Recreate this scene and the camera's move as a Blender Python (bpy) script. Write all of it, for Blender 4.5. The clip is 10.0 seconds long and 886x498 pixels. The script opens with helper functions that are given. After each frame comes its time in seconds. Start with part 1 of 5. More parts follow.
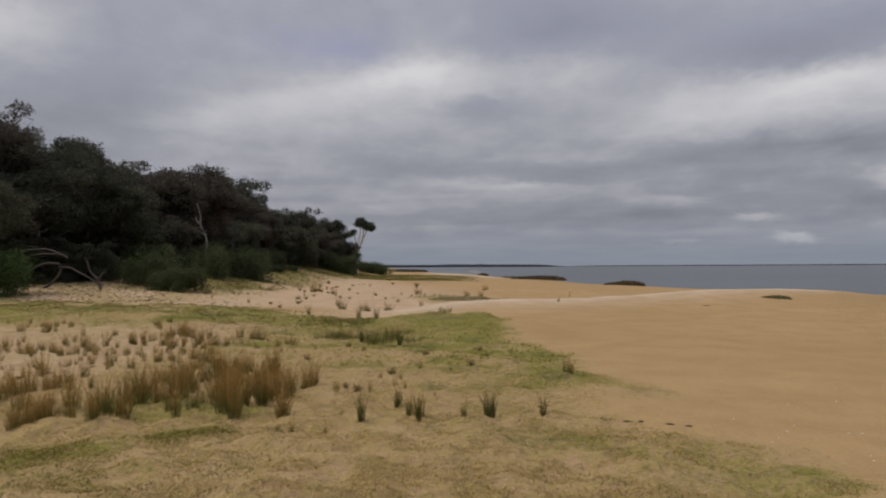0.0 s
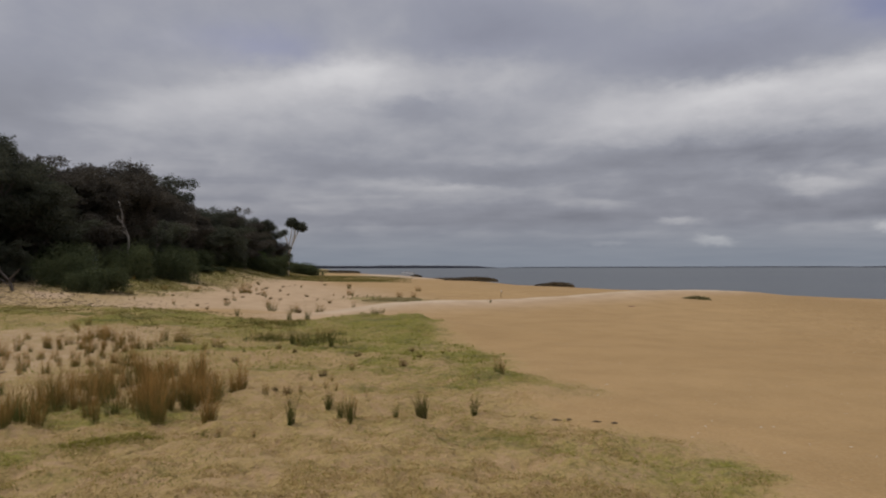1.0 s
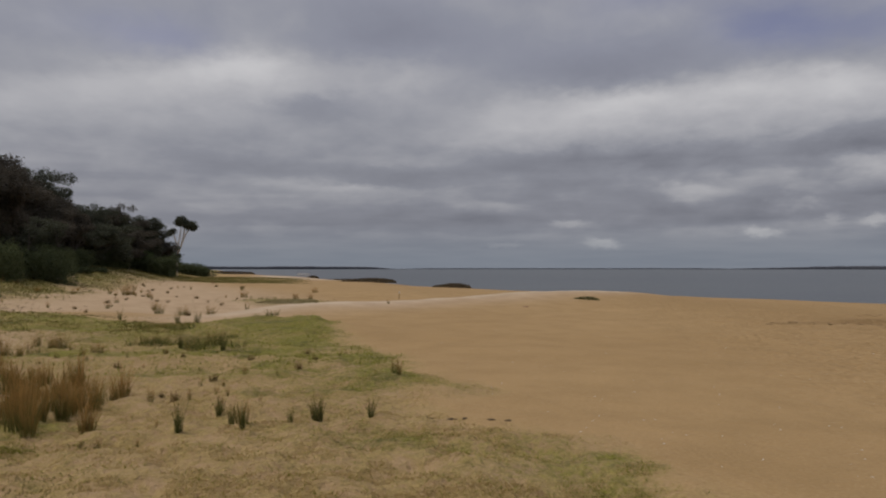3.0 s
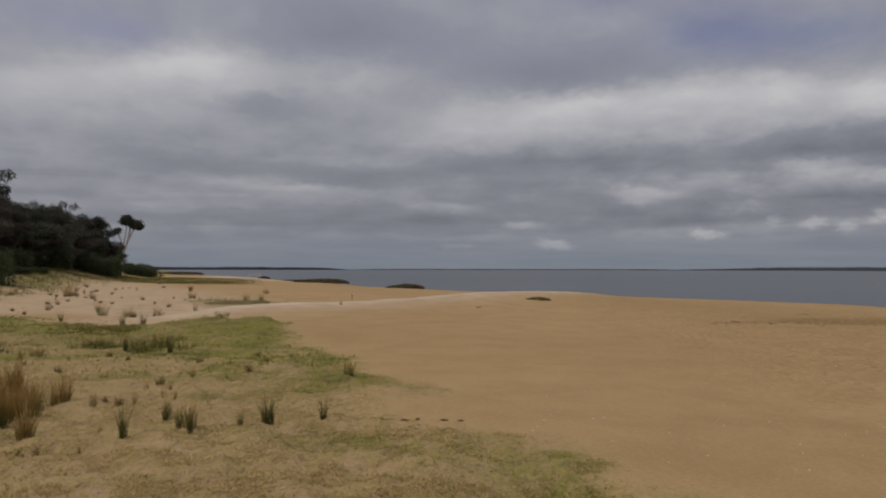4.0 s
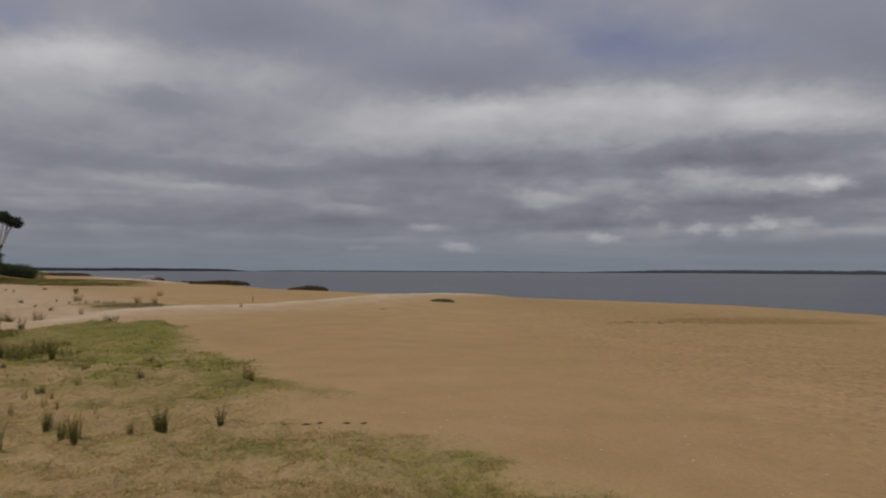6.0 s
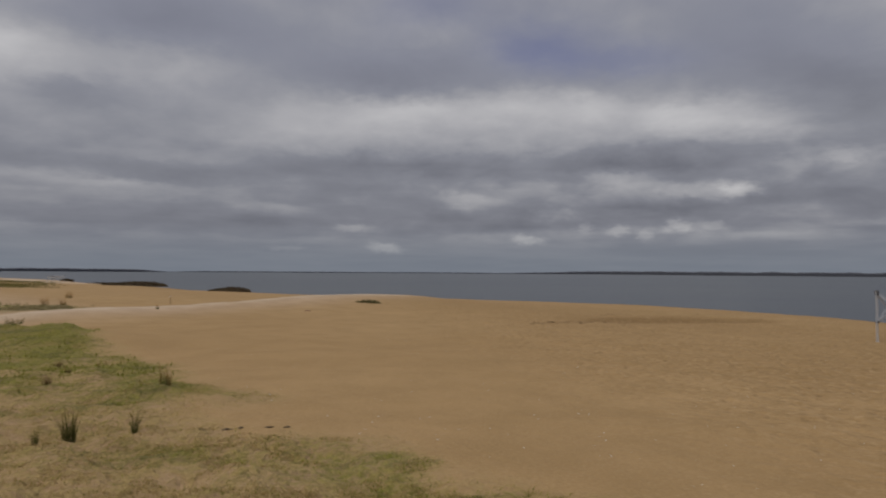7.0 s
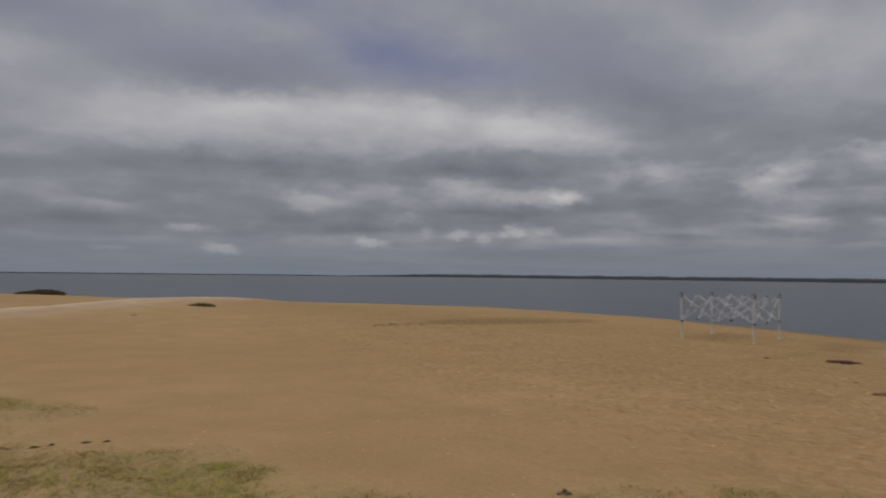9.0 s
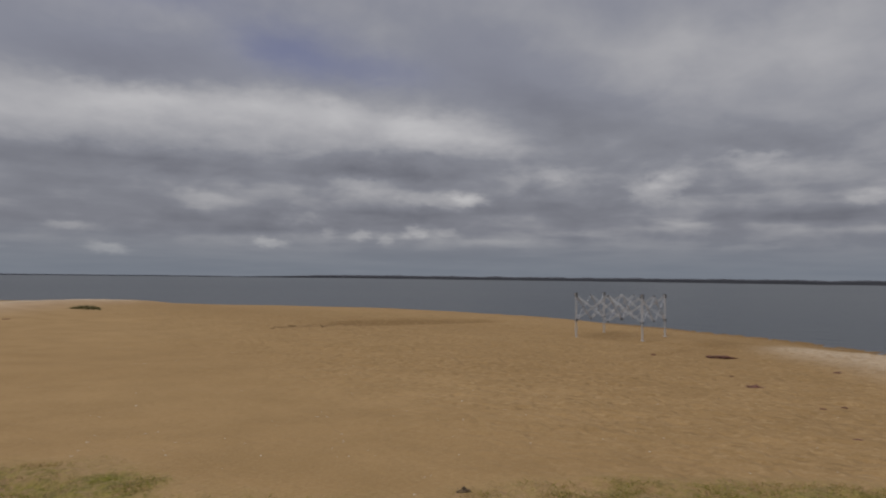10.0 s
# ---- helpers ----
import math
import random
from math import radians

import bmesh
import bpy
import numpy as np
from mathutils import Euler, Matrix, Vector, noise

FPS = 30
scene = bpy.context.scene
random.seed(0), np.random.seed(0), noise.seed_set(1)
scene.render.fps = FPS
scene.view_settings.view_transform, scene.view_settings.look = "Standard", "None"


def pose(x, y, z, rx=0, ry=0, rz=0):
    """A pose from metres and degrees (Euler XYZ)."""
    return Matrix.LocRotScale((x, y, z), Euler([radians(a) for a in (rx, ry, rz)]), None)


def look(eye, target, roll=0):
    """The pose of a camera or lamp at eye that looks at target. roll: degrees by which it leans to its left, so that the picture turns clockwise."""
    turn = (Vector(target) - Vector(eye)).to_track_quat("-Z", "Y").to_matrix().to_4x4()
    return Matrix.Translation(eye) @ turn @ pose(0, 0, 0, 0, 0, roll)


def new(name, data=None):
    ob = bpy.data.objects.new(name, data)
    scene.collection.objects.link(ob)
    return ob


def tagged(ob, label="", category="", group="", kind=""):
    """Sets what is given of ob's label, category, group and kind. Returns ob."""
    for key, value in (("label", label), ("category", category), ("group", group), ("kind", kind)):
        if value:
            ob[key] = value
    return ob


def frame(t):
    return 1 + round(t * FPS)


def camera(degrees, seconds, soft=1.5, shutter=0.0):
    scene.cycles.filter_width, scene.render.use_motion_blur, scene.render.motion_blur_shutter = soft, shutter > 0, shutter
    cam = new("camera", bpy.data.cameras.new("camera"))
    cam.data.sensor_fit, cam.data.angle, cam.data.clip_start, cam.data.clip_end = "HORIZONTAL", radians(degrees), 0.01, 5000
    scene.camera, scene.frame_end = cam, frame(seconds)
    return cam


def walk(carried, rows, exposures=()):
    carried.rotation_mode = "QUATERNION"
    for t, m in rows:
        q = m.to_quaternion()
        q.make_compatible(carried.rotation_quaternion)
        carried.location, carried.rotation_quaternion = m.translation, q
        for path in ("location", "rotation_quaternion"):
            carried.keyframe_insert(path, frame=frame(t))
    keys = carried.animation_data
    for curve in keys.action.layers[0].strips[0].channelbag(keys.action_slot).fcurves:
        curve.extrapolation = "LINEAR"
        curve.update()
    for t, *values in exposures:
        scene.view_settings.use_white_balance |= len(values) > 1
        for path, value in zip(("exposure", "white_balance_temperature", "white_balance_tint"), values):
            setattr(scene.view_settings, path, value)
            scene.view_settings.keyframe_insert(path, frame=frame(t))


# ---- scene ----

# ------------------------------------------------------------------ camera: a person turning on the spot
cam = camera(65.88, 10.0, soft=2.0, shutter=0.5)
ROWS = [
    (0.0, 0.000, 0.000, 1.600, 0.00, 1.48, 0.30),
    (0.5, 0.001, -0.002, 1.600, -2.66, 1.51, 0.26),
    (1.0, 0.003, -0.004, 1.600, -5.61, 1.56, 0.14),
    (1.5, 0.004, -0.006, 1.600, -8.20, 1.57, 0.10),
    (2.0, 0.005, -0.007, 1.600, -10.27, 1.59, 0.05),
    (2.5, 0.006, -0.009, 1.600, -12.18, 1.62, 0.03),
    (2.7, 0.006, -0.010, 1.600, -12.96, 1.63, 0.02),
    (3.8, 0.007, -0.012, 1.600, -17.22, 1.70, -0.06),
    (4.0, 0.007, -0.013, 1.600, -18.01, 1.71, -0.07),
    (4.5, 0.008, -0.015, 1.600, -19.86, 1.77, -0.12),
    (5.0, 0.008, -0.016, 1.600, -21.67, 1.78, -0.14),
    (5.5, 0.009, -0.018, 1.600, -23.50, 1.83, -0.18),
    (5.7, 0.009, -0.019, 1.600, -24.36, 1.85, -0.20),
    (6.8, 0.010, -0.024, 1.600, -31.01, 1.98, -0.29),
    (7.0, 0.010, -0.025, 1.600, -32.14, 2.00, -0.31),
    (7.5, 0.010, -0.027, 1.600, -34.63, 2.06, -0.35),
    (8.0, 0.011, -0.029, 1.600, -37.37, 2.11, -0.40),
    (8.5, 0.011, -0.032, 1.600, -40.53, 2.19, -0.48),
    (9.0, 0.010, -0.036, 1.600, -45.27, 2.30, -0.55),
    (9.5, 0.010, -0.040, 1.600, -49.47, 2.38, -0.55),
    (10.0, 0.009, -0.043, 1.600, -53.44, 2.46, -0.55),
]
EXPOSURES = [(0.0, 0.38), (1.0, 0.32), (2.5, 0.16), (4.0, 0.09), (5.5, 0.03), (7.5, -0.02), (10.0, -0.01)]
walk(cam, [(t, pose(x, y, z, 90 + pitch, roll, yaw)) for t, x, y, z, yaw, pitch, roll in ROWS], EXPOSURES)

rng = np.random.default_rng(11)

# ------------------------------------------------------------------ world: broken overcast over a clear sky
SUN_AZ, SUN_EL = -75.0, 60.0      # degrees: from +y towards +x, and above the horizon


class Net:
    """Short hand for node trees."""

    def __init__(self, tree):
        self.tree = tree
        tree.nodes.clear()

    def node(self, kind, **settings):
        n = self.tree.nodes.new(kind)
        for key, value in settings.items():
            setattr(n, key, value)
        return n

    def put(self, socket, value):
        if isinstance(value, bpy.types.NodeSocket):
            self.tree.links.new(value, socket)
        else:
            socket.default_value = value

    def math(self, op, a, b=0.0, c=0.0, clamp=False):
        n = self.node("ShaderNodeMath", operation=op, use_clamp=clamp)
        for i, v in enumerate((a, b, c)):
            self.put(n.inputs[i], v)
        return n.outputs[0]

    def vmath(self, op, a, b=(0, 0, 0)):
        n = self.node("ShaderNodeVectorMath", operation=op)
        self.put(n.inputs[0], a)
        self.put(n.inputs[1], b)
        return n.outputs[0]

    def noise(self, vec, scale, detail=4.0, rough=0.55, colour=False, distort=0.0):
        n = self.node("ShaderNodeTexNoise")
        self.put(n.inputs["Vector"], vec)
        for key, v in (("Scale", scale), ("Detail", detail), ("Roughness", rough), ("Distortion", distort)):
            self.put(n.inputs[key], v)
        return n.outputs["Color" if colour else "Fac"]

    def ramp(self, fac, *stops):
        n = self.node("ShaderNodeValToRGB")
        els = n.color_ramp.elements
        while len(els) < len(stops):
            els.new(0.5)
        for e, (p, c) in zip(els, stops):
            e.position, e.color = p, (*c, 1) if len(c) == 3 else c
        self.put(n.inputs[0], fac)
        return n.outputs[0]

    def range(self, v, a, b, lo=0.0, hi=1.0, smooth=True):
        n = self.node("ShaderNodeMapRange", interpolation_type="SMOOTHSTEP" if smooth else "LINEAR")
        for i, x in enumerate((v, a, b, lo, hi)):
            self.put(n.inputs[i], x)
        return n.outputs[0]

    def mix(self, fac, a, b, blend="MIX"):
        n = self.node("ShaderNodeMix", data_type="RGBA", blend_type=blend)
        self.put(n.inputs[0], fac)
        self.put(n.inputs[6], a if isinstance(a, bpy.types.NodeSocket) else (*a, 1))
        self.put(n.inputs[7], b if isinstance(b, bpy.types.NodeSocket) else (*b, 1))
        return n.outputs[2]


world = bpy.data.worlds.new("overcast_sky")
scene.world = world
world.use_nodes = True
W = Net(world.node_tree)
w_dir = W.vmath("NORMALIZE", W.node("ShaderNodeTexCoord").outputs["Generated"])
w_sep = W.node("ShaderNodeSeparateXYZ")
W.put(w_sep.inputs[0], w_dir)
w_up = W.math("MAXIMUM", w_sep.outputs[2], 0.0)
# cloud sheet seen in perspective: the direction laid on a flat ceiling
w_inv = W.math("DIVIDE", 1.0, W.math("ADD", w_up, 0.05))
w_flat = W.node("ShaderNodeCombineXYZ")
W.put(w_flat.inputs[0], W.math("MULTIPLY", w_sep.outputs[0], w_inv))
W.put(w_flat.inputs[1], W.math("MULTIPLY", w_sep.outputs[1], w_inv))
w_flat = w_flat.outputs[0]
w_az = W.math("MULTIPLY", W.math("ARCTAN2", w_sep.outputs[0], w_sep.outputs[1]), 180 / math.pi)
w_el = W.math("MULTIPLY", W.math("ARCSINE", w_sep.outputs[2]), 180 / math.pi)
w_ball = W.node("ShaderNodeCombineXYZ")
W.put(w_ball.inputs[0], W.math("DIVIDE", w_az, 7.0))
W.put(w_ball.inputs[1], W.math("MULTIPLY", W.math("LOGARITHM", W.math("ADD", W.math("MAXIMUM", w_el, 0.0), 2.0), math.e), 6.5))
w_ball = w_ball.outputs[0]
w_warpsep = W.node("ShaderNodeSeparateColor")
W.put(w_warpsep.inputs[0], W.noise(w_ball, 0.8, 4.0, 0.55, colour=True))
# small billows that break up the cloud tops
w_small = W.node("ShaderNodeCombineXYZ")
W.put(w_small.inputs[0], W.math("MULTIPLY", w_az, 0.55))
W.put(w_small.inputs[1], W.math("MULTIPLY", w_el, 1.0))
w_small = w_small.outputs[0]
w_billow = W.node("ShaderNodeSeparateColor")
W.put(w_billow.inputs[0], W.noise(w_small, 1.1, 4.0, 0.6, colour=True))
w_az3 = W.math("ADD", w_az, W.math("MULTIPLY", W.math("SUBTRACT", w_billow.outputs[0], 0.5), 2.6))
w_el3 = W.math("ADD", w_el, W.math("MULTIPLY", W.math("SUBTRACT", w_billow.outputs[1], 0.5), W.range(w_el, 2.0, 14.0, 1.1, 2.4)))
w_az2 = W.math("ADD", w_az, W.math("MULTIPLY", W.math("SUBTRACT", w_warpsep.outputs[0], 0.5), 6.0))
w_bend = W.math("MULTIPLY", W.math("SUBTRACT", w_warpsep.outputs[1], 0.5), W.math("MULTIPLY", w_up, 9.0))
w_el2 = W.math("ADD", W.math("ADD", w_el, w_bend), W.math("MULTIPLY", W.math("SUBTRACT", w_el3, w_el), 0.45))


def cloud(az, el, wide, above, below, slope, amount, crisp=False):
    """A mass of cloud round a direction: its degrees across, above and below, and its slant. A crisp one has a heaped, well-marked top."""
    a = W.math("SUBTRACT", w_az3 if crisp else w_az2, az)
    e = W.math("SUBTRACT", W.math("SUBTRACT", w_el3 if crisp else w_el2, el), W.math("MULTIPLY", a, slope))
    e = W.math("ADD", W.math("DIVIDE", W.math("MAXIMUM", e, 0.0), above), W.math("DIVIDE", W.math("MINIMUM", e, 0.0), below))
    a = W.math("DIVIDE", a, wide)
    r = W.math("EXPONENT", W.math("MULTIPLY", W.math("ADD", W.math("MULTIPLY", a, a), W.math("MULTIPLY", e, e)), -1.0))
    return W.math("MULTIPLY", W.range(r, 0.02, 0.95) if crisp else r, amount)


# broad bright banks, high veils, grey undersides, thin far streaks, small heaps
BANK_CLOUD = [
    (-19.8, 11.5, 4.6, 1.25, 2.01, 0.2, 0.11), (-10.5, 14.2, 6.9, 1.49, 2.7, 0.2, 0.15), (-2.0, 15.9, 5.7, 1.42, 3.32, 0, 0.21), (9.3, 15.2, 5.5, 1.87, 2.81, 0, 0.1),
    (18.7, 12.4, 4.3, 1.8, 2.25, 0.15, 0.15), (27.9, 13.4, 5.6, 1.47, 2.94, 0.15, 0.1), (28.0, 13.3, 5.7, 1.23, 2.36, 0.12, 0.17), (37.3, 13.7, 4.9, 1.38, 2.76, 0.08, 0.23),
    (44.7, 13.6, 4.5, 1.24, 2.87, 0, 0.22), (51.7, 12.6, 4.1, 1.09, 2.72, -0.05, 0.19), (53.1, 11.9, 3.8, 1.33, 1.66, -0.1, 0.07), (57.9, 11.3, 2.8, 1.32, 1.23, -0.1, 0.17),
]
HIGH_CLOUD = [
    (-32.4, 17.1, 4.1, 2.4, 3.21, 0, 0.16), (72.5, 17.2, 6.4, 2.47, 2.69, 0, 0.12), (83.6, 17.7, 5.3, 3.29, 3.29, 0, 0.13), (31.3, 19.2, 5.6, 1.88, 1.88, 0, 0.05),
    (61.2, 21.5, 4.7, 1.88, 1.41, 0, 0.05),
]
DARK_CLOUD = [
    (10.3, 19.0, 6.4, 2.8, 1.87, 0, 0.2), (3.8, 13.2, 5.2, 0.85, 1.42, 0.1, 0.14), (-28.1, 11.8, 7.4, 3.35, 4.6, 0, 0.12), (9.3, 7.9, 9.2, 0.65, 0.84, 0, 0.13),
    (25.2, 9.0, 8.6, 0.94, 0.86, 0, 0.09), (10.2, 4.0, 16.1, 0.84, 0.84, 0, 0.12), (30.2, 16.4, 7.1, 1.64, 1.23, 0, 0.07), (47.9, 8.7, 7.1, 0.86, 0.95, 0, 0.12),
    (31.4, 8.8, 12.3, 0.97, 1.06, 0, 0.12), (49.4, 9.4, 7.1, 1.23, 0.95, 0, 0.16), (26.6, 16.3, 7.1, 1.8, 1.61, 0, 0.12),
]
SHADE_CLOUD = [
    (38.1, 3.9, 6.7, 0.46, 0.6, 0, 0.12), (50.5, 5.1, 5.6, 0.68, 0.59, 0, 0.1), (29.0, 4.7, 11.7, 0.61, 0.66, 0, 0.09), (55.5, 17.8, 6.2, 2.84, 2.84, -0.25, 0.12),
    (64.0, 13.6, 7.8, 2.1, 1.86, -0.3, 0.16), (79.0, 10.8, 5.8, 1.11, 1.03, 0, 0.1), (62.4, 6.6, 9.7, 2.94, 2.52, 0, 0.07), (26.8, 6.0, 9.9, 2.12, 1.91, 0, 0.07),
    (80.4, 5.0, 7.2, 0.72, 0.59, 0, 0.16), (49.4, 5.4, 9.4, 0.47, 0.43, 0, 0.09), (61.7, 6.1, 5.6, 0.66, 0.66, 0, 0.08), (54.1, 1.7, 7.0, 0.57, 0.41, 0, 0.07),
]
STREAK_CLOUD = [
    (7.9, 6.6, 6.0, 0.42, 0.7, -0.03, 0.14), (18.2, 5.2, 4.7, 0.41, 0.63, -0.1, 0.1), (-1.1, 3.3, 4.5, 0.33, 0.57, 0, 0.09), (19.0, 7.3, 3.5, 0.52, 0.66, 0, 0.07),
    (34.5, 6.0, 4.1, 0.6, 0.84, 0, 0.08), (72.4, 4.3, 2.5, 0.4, 0.36, 0, 0.13), (65.4, 3.7, 2.3, 0.37, 0.32, 0, 0.15), (83.4, 3.7, 3.0, 0.33, 0.33, 0, 0.09),
    (56.5, 3.1, 4.0, 0.28, 0.33, 0, 0.08), (18.2, 2.6, 5.1, 0.27, 0.36, 0, 0.06),
]
HEAP_CLOUD = [
    (24.7, 3.7, 1.9, 0.39, 0.43, 0, 0.13), (27.2, 2.1, 1.6, 0.38, 0.38, -0.1, 0.24), (19.0, 2.0, 1.8, 0.28, 0.28, 0, 0.1), (46.3, 7.7, 3.2, 0.79, 1.09, 0, 0.1),
    (54.2, 6.4, 2.6, 0.73, 1.02, 0, 0.12), (41.2, 4.8, 2.1, 0.81, 1.08, 0, 0.16), (39.1, 2.8, 1.5, 0.37, 0.37, -0.15, 0.22), (43.8, 3.7, 0.8, 0.49, 0.44, 0, 0.14),
    (46.6, 3.5, 0.8, 0.44, 0.39, 0, 0.17), (48.6, 3.2, 0.7, 0.43, 0.39, 0, 0.16), (51.3, 3.8, 1.0, 0.5, 0.42, 0, 0.12), (53.8, 3.7, 1.1, 0.49, 0.41, 0, 0.13),
]
PUFF_CLOUD = [
    (70.9, 7.2, 2.7, 1.18, 1.08, 0.25, 0.23), (55.7, 6.5, 1.7, 0.62, 0.57, 0, 0.18), (51.0, 6.7, 2.4, 0.62, 0.57, -0.1, 0.1), (62.6, 8.6, 1.7, 0.7, 0.65, 0, 0.11),
    (77.8, 9.4, 2.4, 0.69, 0.86, 0, 0.14), (85.5, 6.0, 1.7, 0.72, 0.6, 0, 0.16), (33.6, 6.2, 2.5, 0.58, 0.89, 0, 0.09), (51.4, 3.9, 1.3, 0.47, 0.38, 0, 0.1),
    (77.7, 2.6, 2.8, 0.26, 0.3, 0, 0.06),
]

w_val = W.math("MULTIPLY", W.math("SUBTRACT", W.noise(w_flat, 0.55, 3.0, 0.45, distort=0.3), 0.5), 0.10)
w_val = W.math("ADD", w_val, W.math("MULTIPLY", W.math("SUBTRACT", W.noise(w_ball, 0.55, 3.6, 0.48, distort=0.35), 0.5), 0.17))
w_puff = W.vmath("MULTIPLY", w_ball, (2.0, 1.2, 1.0))
w_val = W.math("ADD", w_val, W.math("MULTIPLY", W.math("SUBTRACT", W.noise(w_puff, 0.9, 4.0, 0.55, distort=0.3), 0.5), 0.13))
# the broken low layer: small heaps side by side, and long thin bars under them
w_heaps = W.noise(W.vmath("MULTIPLY", w_small, (0.80, 1.0, 1.0)), 0.55, 4.0, 0.50, distort=0.25)
w_where = W.math("MULTIPLY", W.range(w_el, 1.6, 3.5), W.math("MULTIPLY", W.range(w_el, 14.0, 8.0), W.range(w_az, 18.0, 40.0, 0.45, 1.0)))
w_val = W.math("ADD", w_val, W.math("MULTIPLY", W.math("SUBTRACT", w_heaps, 0.5), W.math("MULTIPLY", w_where, 0.42)))
w_bars = W.noise(W.vmath("MULTIPLY", w_small, (0.17, 1.0, 1.0)), 0.65, 2.0, 0.45, distort=0.5)
w_val = W.math("ADD", w_val, W.math("MULTIPLY", W.math("SUBTRACT", w_bars, 0.5), W.math("MULTIPLY", W.math("MULTIPLY", W.range(w_el, 0.8, 2.5), W.range(w_el, 11.0, 7.0)), 0.24)))
for row in BANK_CLOUD + HIGH_CLOUD + STREAK_CLOUD:
    w_val = W.math("ADD", w_val, cloud(*row))
for row in HEAP_CLOUD + PUFF_CLOUD:
    w_val = W.math("ADD", w_val, cloud(*row, crisp=True))
for *row, amount in DARK_CLOUD + SHADE_CLOUD:
    w_val = W.math("ADD", w_val, cloud(*row, -amount))
w_val = W.math("ADD", w_val, 0.42)
w_cloud = W.ramp(w_val, (0.05, (0.125, 0.130, 0.158)), (0.38, (0.240, 0.247, 0.283)), (0.6, (0.41, 0.408, 0.430)), (0.95, (0.76, 0.75, 0.745)))
# thin upper cloud lets the blue through
w_thin = W.math("MULTIPLY", W.range(w_el, 11.0, 18.0), W.range(w_val, 0.56, 0.30, 0.0, 0.36))
w_cloud = W.mix(w_thin, w_cloud, (0.255, 0.268, 0.350))
# near the horizon the far cloud melts into blue-grey air
w_haze = W.range(w_el, 0.0, 4.5, 0.75, 0.0)
w_cloud = W.mix(w_haze, w_cloud, (0.195, 0.226, 0.272))
# an overcast dome is brighter overhead than at the horizon
w_dome = W.math("ADD", 1.0, W.math("MULTIPLY", W.range(w_up, 0.35, 1.0), 1.1))
w_sky = W.node("ShaderNodeTexSky", sky_type="NISHITA", sun_disc=False)
w_sky.sun_elevation, w_sky.sun_rotation = radians(SUN_EL), radians(SUN_AZ)
w_skycol = W.vmath("MULTIPLY", w_sky.outputs[0], (0.090, 0.066, 0.070))
w_hole = W.math("ADD", cloud(40.3, 18.4, 4.6, 2.4, 1.9, -0.12, 0.75), cloud(47.5, 17.0, 4.5, 1.3, 1.1, -0.1, 0.45))
w_hole = W.math("ADD", w_hole, cloud(-9.0, 17.8, 5.0, 1.5, 1.2, 0.05, 0.38))
w_hole = W.math("ADD", w_hole, cloud(31.0, 21.5, 5.0, 2.0, 2.0, 0.2, 0.40), clamp=True)
# the far sheet, seen through more of itself, is a little greyer
w_low = W.range(w_el, 1.0, 13.0, 0.84, 1.0)
w_shade = W.vmath("SCALE", w_cloud)
W.put(w_shade.node.inputs[3], w_low)
w_all = W.mix(w_hole, w_shade, w_skycol)
w_scaled = W.vmath("SCALE", w_all)
W.put(w_scaled.node.inputs[3], w_dome)
w_bg = W.node("ShaderNodeBackground")
W.put(w_bg.inputs[0], w_scaled)
w_bg.inputs[1].default_value = 1.0
W.put(W.node("ShaderNodeOutputWorld").inputs[0], w_bg.outputs[0])

sun = new("sun", bpy.data.lights.new("sun", "SUN"))
sun.data.energy, sun.data.angle, sun.data.color = 1.45, radians(20), (1.0, 0.93, 0.82)
sun_way = Vector((math.sin(radians(SUN_AZ)) * math.cos(radians(SUN_EL)), math.cos(radians(SUN_AZ)) * math.cos(radians(SUN_EL)), math.sin(radians(SUN_EL))))
sun.matrix_world = look(sun_way * 60, (0, 0, 0))


# ------------------------------------------------------------------ materials
def material(name):
    m = bpy.data.materials.new(name)
    m.use_nodes = True
    net = Net(m.node_tree)
    net.bsdf = net.node("ShaderNodeBsdfPrincipled")
    net.put(net.node("ShaderNodeOutputMaterial").inputs[0], net.bsdf.outputs[0])
    net.where = net.node("ShaderNodeTexCoord").outputs["Object"]
    return m, net


def attribute(net, name):
    return net.node("ShaderNodeAttribute", attribute_name=name).outputs["Fac"]


def bump(net, height, distance, strength=1.0, after=None):
    b = net.node("ShaderNodeBump")
    net.put(b.inputs["Height"], height)
    b.inputs["Distance"].default_value, b.inputs["Strength"].default_value = distance, strength
    if after:
        net.put(b.inputs["Normal"], after)
    return b.outputs[0]


